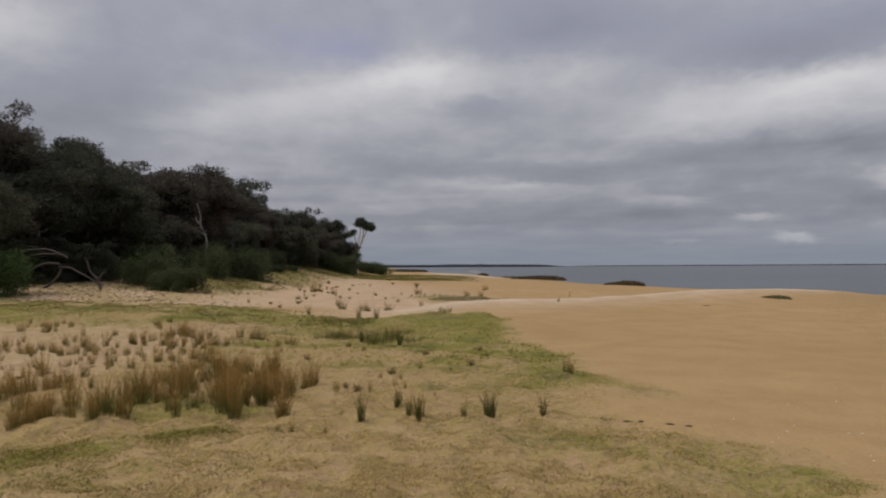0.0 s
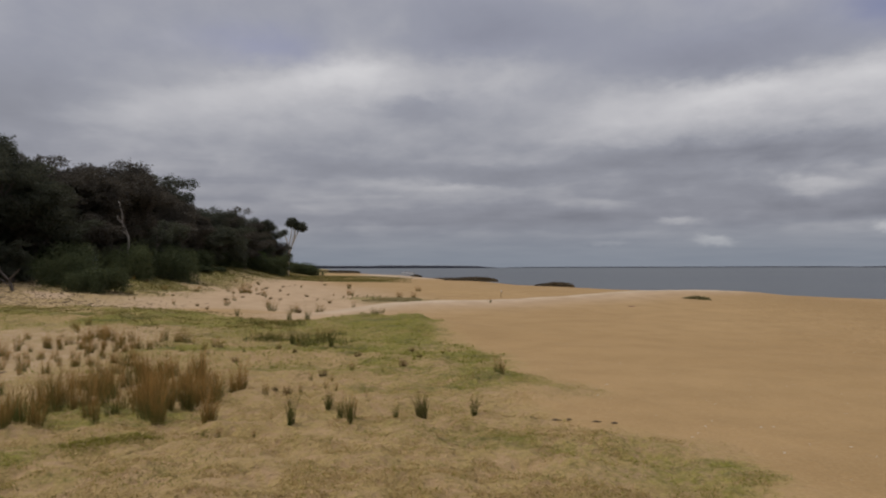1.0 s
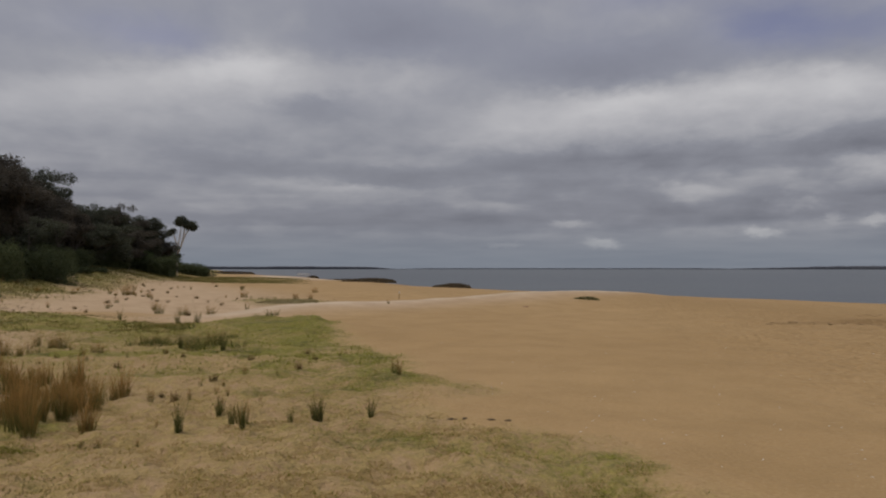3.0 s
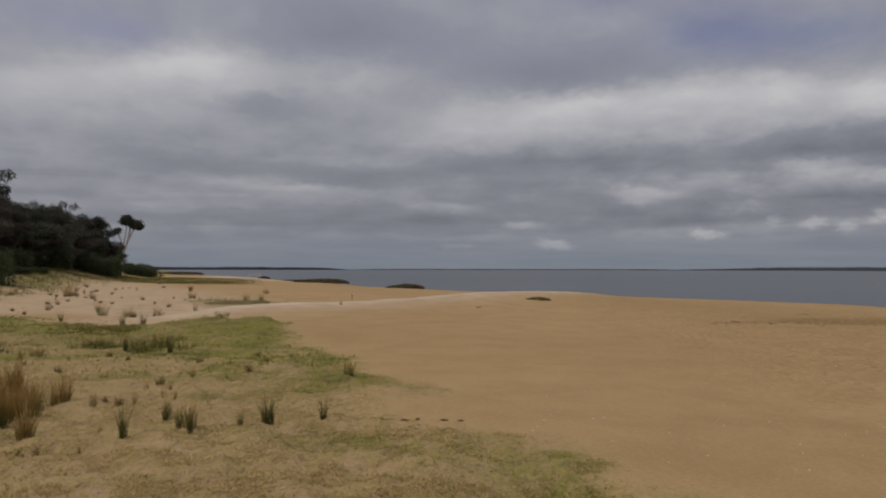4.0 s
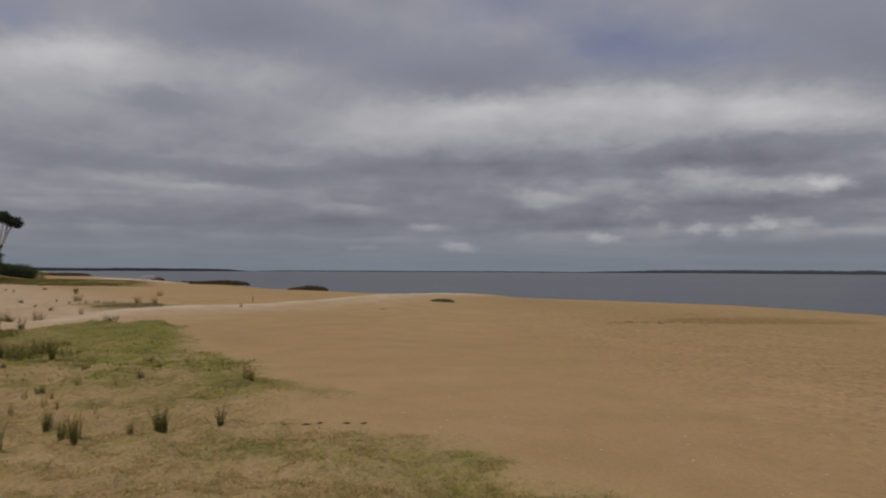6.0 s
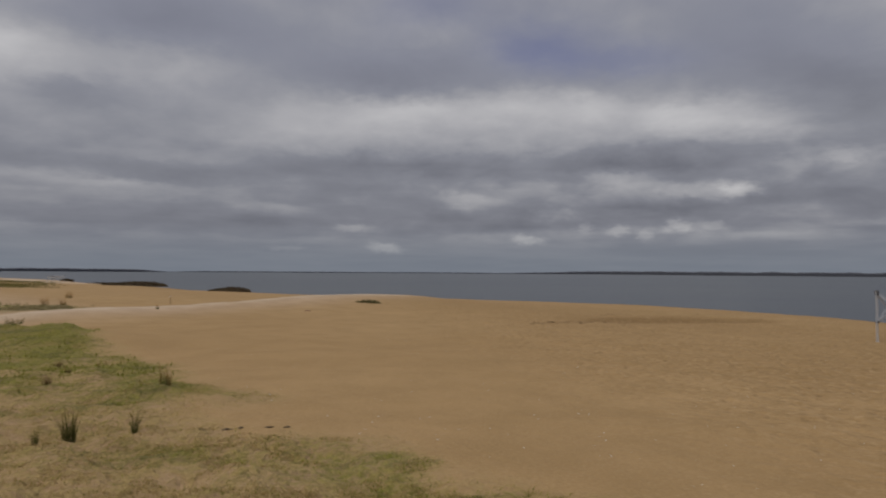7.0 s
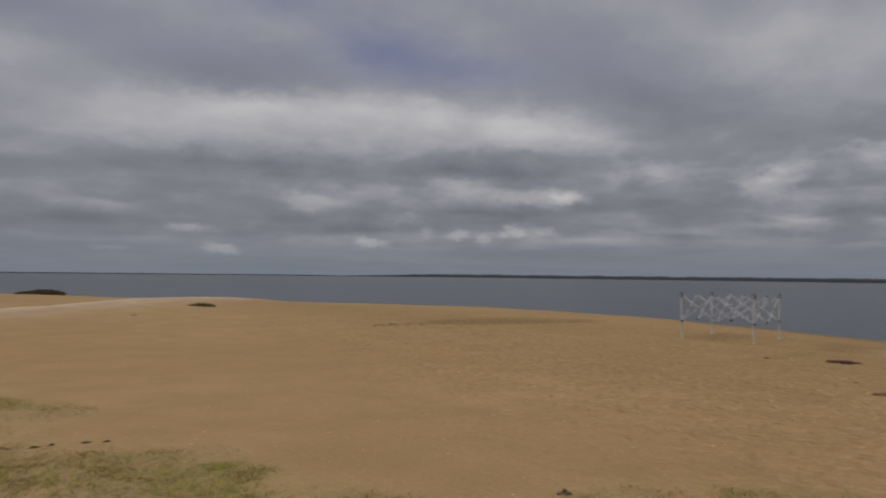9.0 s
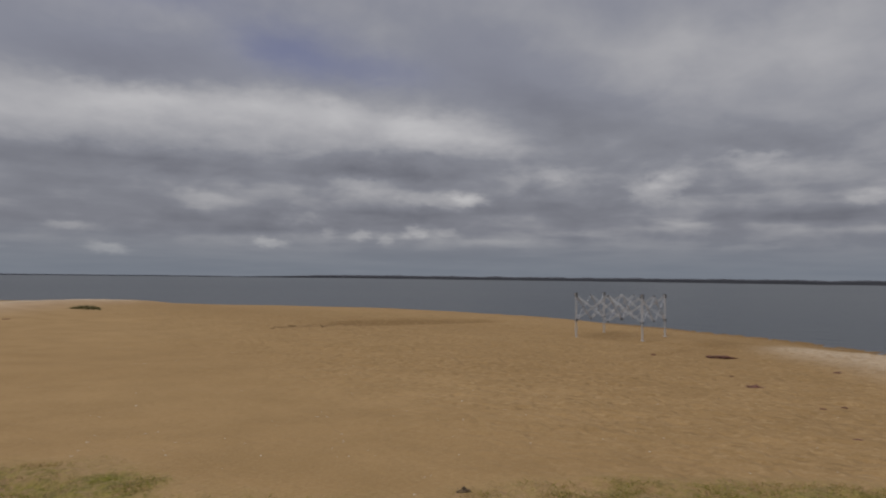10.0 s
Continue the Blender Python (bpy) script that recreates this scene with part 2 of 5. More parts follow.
def ground_material():
    m, n = material("beach_ground")
    p = n.where
    grass, dry, pale, wet_shade, rough, bleached = (attribute(n, k) for k in ("grass", "dry", "pale", "wet_shade", "trodden", "bleached"))
    big, mid, fine = n.noise(p, 0.12, 3.0), n.noise(p, 0.9, 5.0), n.noise(p, 14.0, 4.0, 0.65)
    grain = n.noise(p, 160.0, 2.0, 0.7)
    sand = n.mix(n.range(big, 0.3, 0.7), (0.340, 0.2165, 0.096), (0.388, 0.253, 0.117))
    sand = n.mix(n.range(mid, 0.35, 0.70, 0.0, 0.65), sand, (0.290, 0.185, 0.080))
    white = n.mix(n.range(mid, 0.3, 0.7), (0.485, 0.355, 0.235), (0.395, 0.282, 0.180))
    sand = n.mix(pale, sand, white)
    sand = n.mix(n.math("MULTIPLY", bleached, n.range(fine, 0.25, 0.6, 0.75, 1.0)), sand, n.mix(n.range(mid, 0.3, 0.7), (0.60, 0.50, 0.385), (0.52, 0.425, 0.32)))
    sand = n.mix(wet_shade, sand, (0.200, 0.118, 0.046))
    # damper sand where people walked, with the footprints' light and shade put into its colour
    print_light = n.noise(p, 7.5, 3.0, 0.55, distort=0.1)
    sand = n.mix(n.math("MULTIPLY", n.math("ADD", rough, 0.15), n.range(print_light, 0.48, 0.34, 0.0, 0.45)), sand, (0.455, 0.310, 0.158))
    scuff_shade = n.math("MULTIPLY", n.math("ADD", rough, 0.10), n.range(n.noise(p, 6.5, 3.0, 0.55, distort=0.1), 0.47, 0.66, 0.0, 0.50))
    sand = n.mix(scuff_shade, sand, (0.245, 0.152, 0.060))
    # dry runners and litter among the sand, and living turf
    # its darker streaks put the small shadows between hummocks into the colour
    strand_shade = n.noise(p, 11.0, 4.0, 0.65, distort=0.3)
    fibre = n.noise(p, 34.0, 3.0, 0.7, distort=0.4)
    litter = n.mix(n.range(n.math("ADD", n.math("MULTIPLY", fine, 0.45), n.math("MULTIPLY", fibre, 0.55)), 0.34, 0.66), (0.230, 0.165, 0.060), (0.440, 0.318, 0.124))
    litter = n.mix(n.range(strand_shade, 0.52, 0.70, 0.0, 0.45), litter, (0.185, 0.135, 0.052))
    clod = n.noise(p, 3.6, 4.0, 0.6, distort=0.2)
    thread = n.math("ADD", n.math("MULTIPLY", fine, 0.3), n.math("ADD", n.math("MULTIPLY", strand_shade, 0.35), n.math("MULTIPLY", clod, 0.35)))
    thread = n.math("MULTIPLY", dry, n.range(thread, 0.42, 0.535))
    col = n.mix(n.math("MULTIPLY", thread, 0.92), sand, litter)
    turf = n.mix(n.range(n.math("ADD", n.math("MULTIPLY", fine, 0.45), n.math("MULTIPLY", fibre, 0.55)), 0.34, 0.66), (0.098, 0.108, 0.013), (0.235, 0.228, 0.030))
    turf = n.mix(n.range(strand_shade, 0.50, 0.70, 0.0, 0.6), turf, (0.075, 0.078, 0.016))
    # long swathes of greener and more golden grass
    band = n.noise(n.vmath("MULTIPLY", p, (0.45, 1.5, 1.0)), 1.5, 4.0, 0.6, distort=0.3)
    turf = n.mix(n.range(band, 0.50, 0.64, 0.0, 0.75), turf, (0.048, 0.064, 0.011))
    turf = n.mix(n.range(band, 0.48, 0.36, 0.0, 0.55), turf, (0.250, 0.190, 0.058))
    patch = n.math("ADD", n.math("MULTIPLY", mid, 0.4), n.math("ADD", n.math("MULTIPLY", strand_shade, 0.35), n.math("MULTIPLY", fine, 0.25)))
    cover = n.range(n.math("ADD", n.math("MULTIPLY", grass, 0.62), n.math("MULTIPLY", n.math("SUBTRACT", patch, 0.5), 2.0)), 0.10, 0.72)
    cover = n.math("MULTIPLY", cover, n.range(grass, 0.0, 0.15))
    col = n.mix(n.math("MULTIPLY", cover, 0.9), col, turf)
    col = n.mix(n.range(fibre, 0.40, 0.75, 0.0, 0.20), col, n.mix(0.6, col, (0.20, 0.135, 0.065)))
    col = n.mix(n.range(grain, 0.3, 0.7, 0.0, 0.35), col, n.mix(0.5, col, (0.24, 0.170, 0.09)))
    speck = n.noise(p, 30.0, 2.0, 0.6)
    col = n.mix(n.range(speck, 0.52, 0.68, 0.0, 0.28), col, n.mix(0.6, col, (0.17, 0.108, 0.048)))
    col = n.mix(n.range(speck, 0.46, 0.34, 0.0, 0.22), col, n.mix(0.5, col, (0.58, 0.43, 0.26)))
    n.put(n.bsdf.inputs["Base Color"], col)
    n.bsdf.inputs["Roughness"].default_value = 0.95
    n.bsdf.inputs["Specular IOR Level"].default_value = 0.15
    dents = n.node("ShaderNodeTexVoronoi", feature="SMOOTH_F1")
    n.put(dents.inputs["Vector"], n.vmath("ADD", p, n.vmath("MULTIPLY", n.noise(p, 2.2, 2.0, 0.5, True), (0.35, 0.35, 0.0))))
    dents.inputs["Scale"].default_value, dents.inputs["Smoothness"].default_value = 5.0, 0.6
    hollow = n.math("MULTIPLY", n.range(dents.outputs["Distance"], 0.0, 0.6), n.math("ADD", n.math("MULTIPLY", rough, 0.9), 0.12))
    b = bump(n, hollow, 0.035)
    b = bump(n, n.math("MULTIPLY", clod, n.math("MULTIPLY", dry, 0.9)), 0.07, 1.0, b)
    b = bump(n, n.math("ADD", mid, n.math("MULTIPLY", fine, n.math("ADD", 0.25, n.math("MULTIPLY", dry, 0.8)))), 0.06, 1.0, b)
    n.put(n.bsdf.inputs["Normal"], bump(n, grain, 0.004, 0.5, b))
    return m


def water_material():
    m, n = material("lake_water")
    p = n.where
    swell = n.node("ShaderNodeMapping")
    n.put(swell.inputs[0], p)
    swell.inputs["Scale"].default_value, swell.inputs["Rotation"].default_value = (1.0, 0.35, 1.0), (0, 0, radians(35))
    wave = n.math("ADD", n.noise(swell.outputs[0], 0.9, 4.0, 0.6), n.math("MULTIPLY", n.noise(p, 0.06, 2.0), 0.8))
    n.put(n.bsdf.inputs["Base Color"], n.mix(n.range(n.noise(p, 0.01, 3.0), 0.35, 0.65), (0.045, 0.055, 0.062), (0.060, 0.069, 0.073)))
    n.bsdf.inputs["Roughness"].default_value = 0.32
    n.bsdf.inputs["IOR"].default_value = 1.33
    n.put(n.bsdf.inputs["Normal"], bump(n, wave, 0.30, 0.6))
    return m


def see_through(n, col, share):
    """Thin leaves let part of the light through."""
    thin = n.node("ShaderNodeBsdfTranslucent")
    n.put(thin.inputs[0], col)
    both = n.node("ShaderNodeMixShader")
    both.inputs[0].default_value = share
    n.put(both.inputs[1], n.bsdf.outputs[0])
    n.put(both.inputs[2], thin.outputs[0])
    n.put(next(k for k in n.tree.nodes if k.bl_idname == "ShaderNodeOutputMaterial").inputs[0], both.outputs[0])


def blade_material(name, root, middle, tip, worn=0.5):
    """Grass and rush: green at the root, dry towards the tip, each plant a little different."""
    m, n = material(name)
    tone = attribute(n, "tone")
    lot = n.node("ShaderNodeObjectInfo").outputs["Random"]
    own = n.node("ShaderNodeNewGeometry").outputs["Random Per Island"]
    along = n.math("ADD", tone, n.math("MULTIPLY", n.math("SUBTRACT", own, 0.5), worn))
    along = n.math("ADD", along, n.math("MULTIPLY", n.math("SUBTRACT", lot, 0.5), 0.35))
    col = n.ramp(along, (0.0, root), (0.36, middle), (1.0, tip))
    col = n.mix(n.math("MULTIPLY", own, 0.3), col, n.mix(0.5, col, (0.02, 0.02, 0.01)))
    lush = n.noise(n.vmath("MULTIPLY", n.where, (0.6, 1.4, 1.0)), 1.3, 4.0, 0.6, distort=0.3)
    col = n.mix(n.range(lush, 0.50, 0.64, 0.0, 0.55), col, n.mix(0.75, col, root))
    n.put(n.bsdf.inputs["Base Color"], col)
    n.bsdf.inputs["Roughness"].default_value = 0.8
    n.bsdf.inputs["Specular IOR Level"].default_value = 0.12
    see_through(n, col, 0.4)
    return m


def leaf_material(name, dark, light):
    m, n = material(name)
    own = n.node("ShaderNodeNewGeometry").outputs["Random Per Island"]
    lot = n.node("ShaderNodeObjectInfo").outputs["Random"]
    clump = n.noise(n.where, 0.7, 2.0)
    f = n.math("ADD", n.math("MULTIPLY", own, 0.45), n.math("ADD", n.math("MULTIPLY", lot, 0.3), n.math("MULTIPLY", clump, 0.35)))
    col = n.ramp(f, (0.2, dark), (0.9, light))
    n.put(n.bsdf.inputs["Base Color"], col)
    see_through(n, col, 0.3)
    n.bsdf.inputs["Roughness"].default_value = 0.75
    n.bsdf.inputs["Specular IOR Level"].default_value = 0.2
    return m


def bark_material(name, dark, light):
    m, n = material(name)
    stretch = n.node("ShaderNodeMapping")
    n.put(stretch.inputs[0], n.where)
    stretch.inputs["Scale"].default_value = (1, 1, 0.2)
    f = n.noise(stretch.outputs[0], 9.0, 5.0, 0.65)
    n.put(n.bsdf.inputs["Base Color"], n.ramp(f, (0.3, dark), (0.7, light)))
    n.bsdf.inputs["Roughness"].default_value = 0.9
    n.put(n.bsdf.inputs["Normal"], bump(n, f, 0.03))
    return m


def plain_material(name, colour, rough, metal=0.0, vary=0.12):
    m, n = material(name)
    f = n.noise(n.where, 22.0, 4.0, 0.6)
    low = tuple(c * (1 - 2 * vary) for c in colour)
    n.put(n.bsdf.inputs["Base Color"], n.mix(n.range(f, 0.3, 0.75), colour, low))
    n.put(n.bsdf.inputs["Roughness"], n.math("ADD", rough - 0.08, n.math("MULTIPLY", f, 0.16)))
    n.bsdf.inputs["Metallic"].default_value = metal
    return m


MAT_GROUND = ground_material()
MAT_WATER = water_material()
MAT_RUSH = blade_material("rush_blades", (0.105, 0.112, 0.030), (0.300, 0.180, 0.055), (0.46, 0.265, 0.090))
MAT_GREEN_RUSH = blade_material("green_rush_blades", (0.085, 0.098, 0.026), (0.175, 0.155, 0.046), (0.42, 0.26, 0.10))
MAT_TURF = blade_material("turf_blades", (0.145, 0.158, 0.015), (0.240, 0.240, 0.027), (0.37, 0.31, 0.065), 0.6)
MAT_ROUGH = blade_material("rough_grass_blades", (0.115, 0.110, 0.028), (0.205, 0.170, 0.050), (0.34, 0.245, 0.095), 0.7)
MAT_DRY = blade_material("dry_blades", (0.40, 0.290, 0.122), (0.47, 0.342, 0.150), (0.54, 0.400, 0.190), 0.6)
MAT_GUM = leaf_material("gum_leaves", (0.046, 0.050, 0.036), (0.092, 0.098, 0.060))
MAT_BUSH = leaf_material("bush_leaves", (0.046, 0.076, 0.022), (0.128, 0.175, 0.056))
MAT_OLIVE = leaf_material("olive_leaves", (0.042, 0.054, 0.024), (0.108, 0.124, 0.054))
MAT_BROWN_GUM = leaf_material("brownish_leaves", (0.056, 0.049, 0.039), (0.108, 0.094, 0.070))
MAT_BANK = leaf_material("bank_leaves", (0.062, 0.048, 0.030), (0.165, 0.122, 0.072))
MAT_CREEPER = leaf_material("creeper_leaves", (0.27, 0.23, 0.105), (0.41, 0.34, 0.18))
MAT_DUNE_LEAF = leaf_material("dune_leaves", (0.115, 0.105, 0.042), (0.27, 0.225, 0.10))
MAT_DUNE = blade_material("dune_grass_blades", (0.105, 0.110, 0.034), (0.215, 0.185, 0.062), (0.38, 0.285, 0.11), 0.9)
MAT_BARK = bark_material("grey_bark", (0.045, 0.036, 0.030), (0.125, 0.102, 0.086))
MAT_PALE_BARK = bark_material("pale_bark", (0.13, 0.115, 0.098), (0.29, 0.26, 0.225))
MAT_WHITE_BARK = bark_material("white_bark", (0.46, 0.41, 0.37), (0.70, 0.64, 0.58))
MAT_DEAD = bark_material("bleached_wood", (0.045, 0.036, 0.030), (0.125, 0.104, 0.088))
MAT_WEED = bark_material("washed_up_weed", (0.105, 0.045, 0.036), (0.235, 0.112, 0.085))
MAT_DRIFT = bark_material("dry_drift", (0.16, 0.105, 0.050), (0.27, 0.180, 0.090))
MAT_LITTER = bark_material("leaf_litter", (0.055, 0.036, 0.022), (0.15, 0.100, 0.055))
MAT_SHELL = plain_material("shell", (0.72, 0.68, 0.60), 0.5)
MAT_STEEL = plain_material("white_painted_steel", (0.52, 0.53, 0.55), 0.4, 0.0, 0.05)
MAT_GREY = plain_material("grey_plastic", (0.10, 0.105, 0.115), 0.5)


# ------------------------------------------------------------------ helpers for meshes
def mesh_of(name, verts, faces, mat, tone=None, smooth=False):
    me = bpy.data.meshes.new(name)
    verts, faces = np.asarray(verts, dtype=np.float64), np.asarray(faces)
    me.from_pydata(verts.tolist(), [], faces.tolist())
    if tone is not None:
        me.attributes.new("tone", "FLOAT", "POINT").data.foreach_set("value", np.asarray(tone, dtype=np.float32))
    me.materials.append(mat)
    if smooth:
        me.polygons.foreach_set("use_smooth", [True] * len(me.polygons))
    me.update()
    return me


def empty(name, place=(0, 0, 0), turn=0.0):
    ob = new(name)
    ob.empty_display_size = 0.2
    ob.matrix_basis = pose(*place, 0, 0, turn)
    return ob


def part(name, me, parent, label=""):
    ob = new(name, me)
    ob.parent = parent
    return tagged(ob, label) if label else ob


def tube(path, radii, sides=7):
    """Verts and faces of a tapered, closed tube along a path."""
    path = [Vector(p) for p in path]
    verts, faces = [], []
    side = Vector((1, 0.13, 0.21)).normalized()
    for i, p in enumerate(path):
        ahead = (path[min(i + 1, len(path) - 1)] - path[max(i - 1, 0)]).normalized()
        side = (side - ahead * side.dot(ahead)).normalized()
        other = ahead.cross(side)
        for k in range(sides):
            a = 2 * math.pi * k / sides
            verts.append(p + (side * math.cos(a) + other * math.sin(a)) * radii[i])
    for i in range(len(path) - 1):
        for k in range(sides):
            a, b = i * sides + k, i * sides + (k + 1) % sides
            faces.append((a, b, b + sides, a + sides))
    faces.append(tuple(range(sides))[::-1])
    faces.append(tuple(range((len(path) - 1) * sides, len(path) * sides)))
    return [tuple(v) for v in verts], faces


def joined(pieces):
    verts, faces = [], []
    for v, f in pieces:
        k = len(verts)
        verts += list(v)
        faces += [tuple(i + k for i in face) for face in f]
    return verts, faces


def poly_mesh(name, verts, faces, mat, smooth=False):
    me = bpy.data.meshes.new(name)
    me.from_pydata([tuple(v) for v in verts], [], faces)
    me.materials.append(mat)
    if smooth:
        me.polygons.foreach_set("use_smooth", [True] * len(me.polygons))
    me.update()
    return me


# ------------------------------------------------------------------ the lie of the land
GRID = np.random.default_rng(5).random((256, 256))


def value_noise(x, y):
    xi, yi = np.floor(x).astype(int), np.floor(y).astype(int)
    u, v = x - xi, y - yi
    u, v = u * u * (3 - 2 * u), v * v * (3 - 2 * v)
    a, b = GRID[xi & 255, yi & 255], GRID[(xi + 1) & 255, yi & 255]
    c, d = GRID[xi & 255, (yi + 1) & 255], GRID[(xi + 1) & 255, (yi + 1) & 255]
    return (a * (1 - u) + b * u) * (1 - v) + (c * (1 - u) + d * u) * v - 0.5


def fbm(x, y, octaves=4, rough=0.5):
    total, size = 0.0, 1.0
    for k in range(octaves):
        total = total + size * value_noise(x * 2**k + 37.1 * k, y * 2**k + 11.7 * k)
        size *= rough
    return total


def smooth(v, a, b):
    t = np.clip((v - a) / (b - a), 0, 1)
    return t * t * (3 - 2 * t)


def ring_distance(x, y, ring):
    """Distance to the edge of a closed outline, positive within."""
    best, inside = np.full(np.shape(x), 1e9), np.zeros(np.shape(x), bool)
    for (ax, ay), (bx, by) in zip(ring, ring[1:] + ring[:1]):
        dx, dy = bx - ax, by - ay
        t = np.clip(((x - ax) * dx + (y - ay) * dy) / (dx * dx + dy * dy), 0, 1)
        best = np.minimum(best, np.hypot(x - ax - t * dx, y - ay - t * dy))
        with np.errstate(divide="ignore", invalid="ignore"):
            inside ^= ((ay > y) != (by > y)) & (x < ax + (y - ay) * dx / (by - ay if by != ay else 1e-9))
    return np.where(inside, best, -best)


LAKE = -1.2
LAND = [(20, -400), (26, -60), (27.5, -14), (32.4, 1.6), (36.2, 6.0), (38.0, 8.8), (40.6, 12.4), (42.6, 17), (43.6, 24), (43.6, 32), (41.0, 42), (37.5, 51), (35.0, 57), (31, 64), (24.5, 81), (22, 118),
        (14, 190), (-25, 400), (-120, 800), (-600, 1200), (-1500, 400), (-1500, -900), (-200, -1200)]
TURF = [(-1.6, 21.4), (-0.6, 21.6), (0.5, 21.8), (1.4, 21.0), (1.9, 18.5), (1.6, 15.6), (2.25, 12.6), (2.25, 10.4), (2.45, 8.75), (2.15, 8.3), (1.6, 7.5), (1.9, 6.8),
        (2.25, 6.6), (2.55, 6.0), (2.8, 5.3), (2.95, 4.6), (3.1, 3.8), (3.8, 2.9), (4.6, 2.75), (5.4, 2.3), (5.75, 1.7), (6.3, 1.1), (7.0, 0.4), (8, -3),
        (6, -12), (-20, -14), (-26, 8), (-20, 31), (-13, 28), (-7.7, 24.8), (-6.0, 23.2), (-4.4, 21.7), (-2.8, 20.8)]


def ridge(x, y, ax, ay, bx, by, width, tall):
    dx, dy = bx - ax, by - ay
    t = np.clip(((x - ax) * dx + (y - ay) * dy) / (dx * dx + dy * dy), 0, 1)
    d = np.hypot(x - ax - t * dx, y - ay - t * dy)
    return tall * np.exp(-((d / width) ** 2))


def bank(x, y):
    """The long sand bank: a slow rise towards the viewer's side, a short drop behind its crest."""
    ax, ay, bx, by = -1.6, 24.6, 23.5, 41.0
    dx, dy = bx - ax, by - ay
    length = math.hypot(dx, dy)
    t = ((x - ax) * dx + (y - ay) * dy) / length
    across = (-(x - ax) * dy + (y - ay) * dx) / length - 1.2 * np.sin(np.clip(t, 0, length) / length * math.pi) - 0.5 * fbm(t * 0.12, t * 0 + 3, 2)
    ends = smooth(t, -2.5, 4.0) * (1 - smooth(t, length - 3.0, length + 1.5))
    crest = 0.24 + 0.20 * smooth(t, 8, length - 1) + 0.11 * (1 - smooth(t, 2, 9))
    front = np.exp(-((np.minimum(across, 0) / (2.6 + 2.4 * smooth(t, 4, 14))) ** 2)) * crest
    back = -smooth(across, 0.1, 2.2) * (1 - smooth(across, 6, 16)) * 0.38
    return ends * (np.where(across < 0, front, crest * (1 - smooth(across, 0.0, 2.2))) + back)


def height(x, y):
    x, y = np.asarray(x, float), np.asarray(y, float)
    s = ring_distance(x, y, LAND) + fbm(x * 0.05, y * 0.05, 3) * 3.0
    r = np.hypot(x, y)
    far = smooth(r, 60, 160)
    h = LAKE * (1 - 0.62 * smooth(s, 0, 10) - 0.38 * smooth(s, 6, 30)) - 0.09 * np.clip(-s, 0, 20)
    land = smooth(s, 2, 20)
    h = h + land * fbm(x * 0.08, y * 0.08, 3) * 0.18
    h = h + land * fbm(x * 0.45, y * 0.45, 3) * 0.05
    # dune foot below the trees, the turf hummock, the long sand ridge
    h = h + smooth(-x - 0.02 * y, 8.5, 20) * smooth(y, 22, 56) * 1.35
    h = h + ridge(x, y, -14, 24.0, -8.0, 22.0, 3.0, 0.30) + ridge(x, y, -0.5, 18.8, 1.0, 17.8, 2.0, 0.19) + ridge(x, y, -0.1, 18.6, 0.5, 18.3, 1.25, 0.20)
    h = h + bank(x, y)
    h = h + ridge(x, y, -0.8, 40, 2.6, 40, 1.3, 0.24)
    h = h - ridge(x, y, 6, 17, 15, 22, 8.0, 0.10) - ridge(x, y, -10, 33, -2, 40, 6.0, 0.15)
    h = h + ridge(x, y, 17.5, -2.6, 24.0, 2.2, 2.2, 0.12) + ridge(x, y, -17, 66, -17, 92, 6.0, 0.7)
    h = h - ridge(x, y, 19.5, 19.0, 26.5, 17.2, 0.8, 0.13)
    return h


def bumps(x, y):
    """Fine relief near the viewer: tussocky turf and trodden sand."""
    r = np.hypot(x, y)
    near = 1 - smooth(r, 25, 60)
    g = smooth(ring_distance(x, y, TURF), -0.3, 0.4)
    trodden = smooth(x - 0.35 * y, 2.5, 8.0) * (1 - g)
    fine = fbm(x * 2.6, y * 2.6, 4, 0.6) * (0.085 * g + 0.020 * trodden + 0.006) + fbm(x * 4.6 + 0.35 * y, y * 4.6 - 0.35 * x, 3, 0.55) * 0.044 * trodden
    return near * (fine + g * np.clip(fbm(x * 0.9 + 9, y * 0.9, 2), 0, 1) * 0.13), trodden


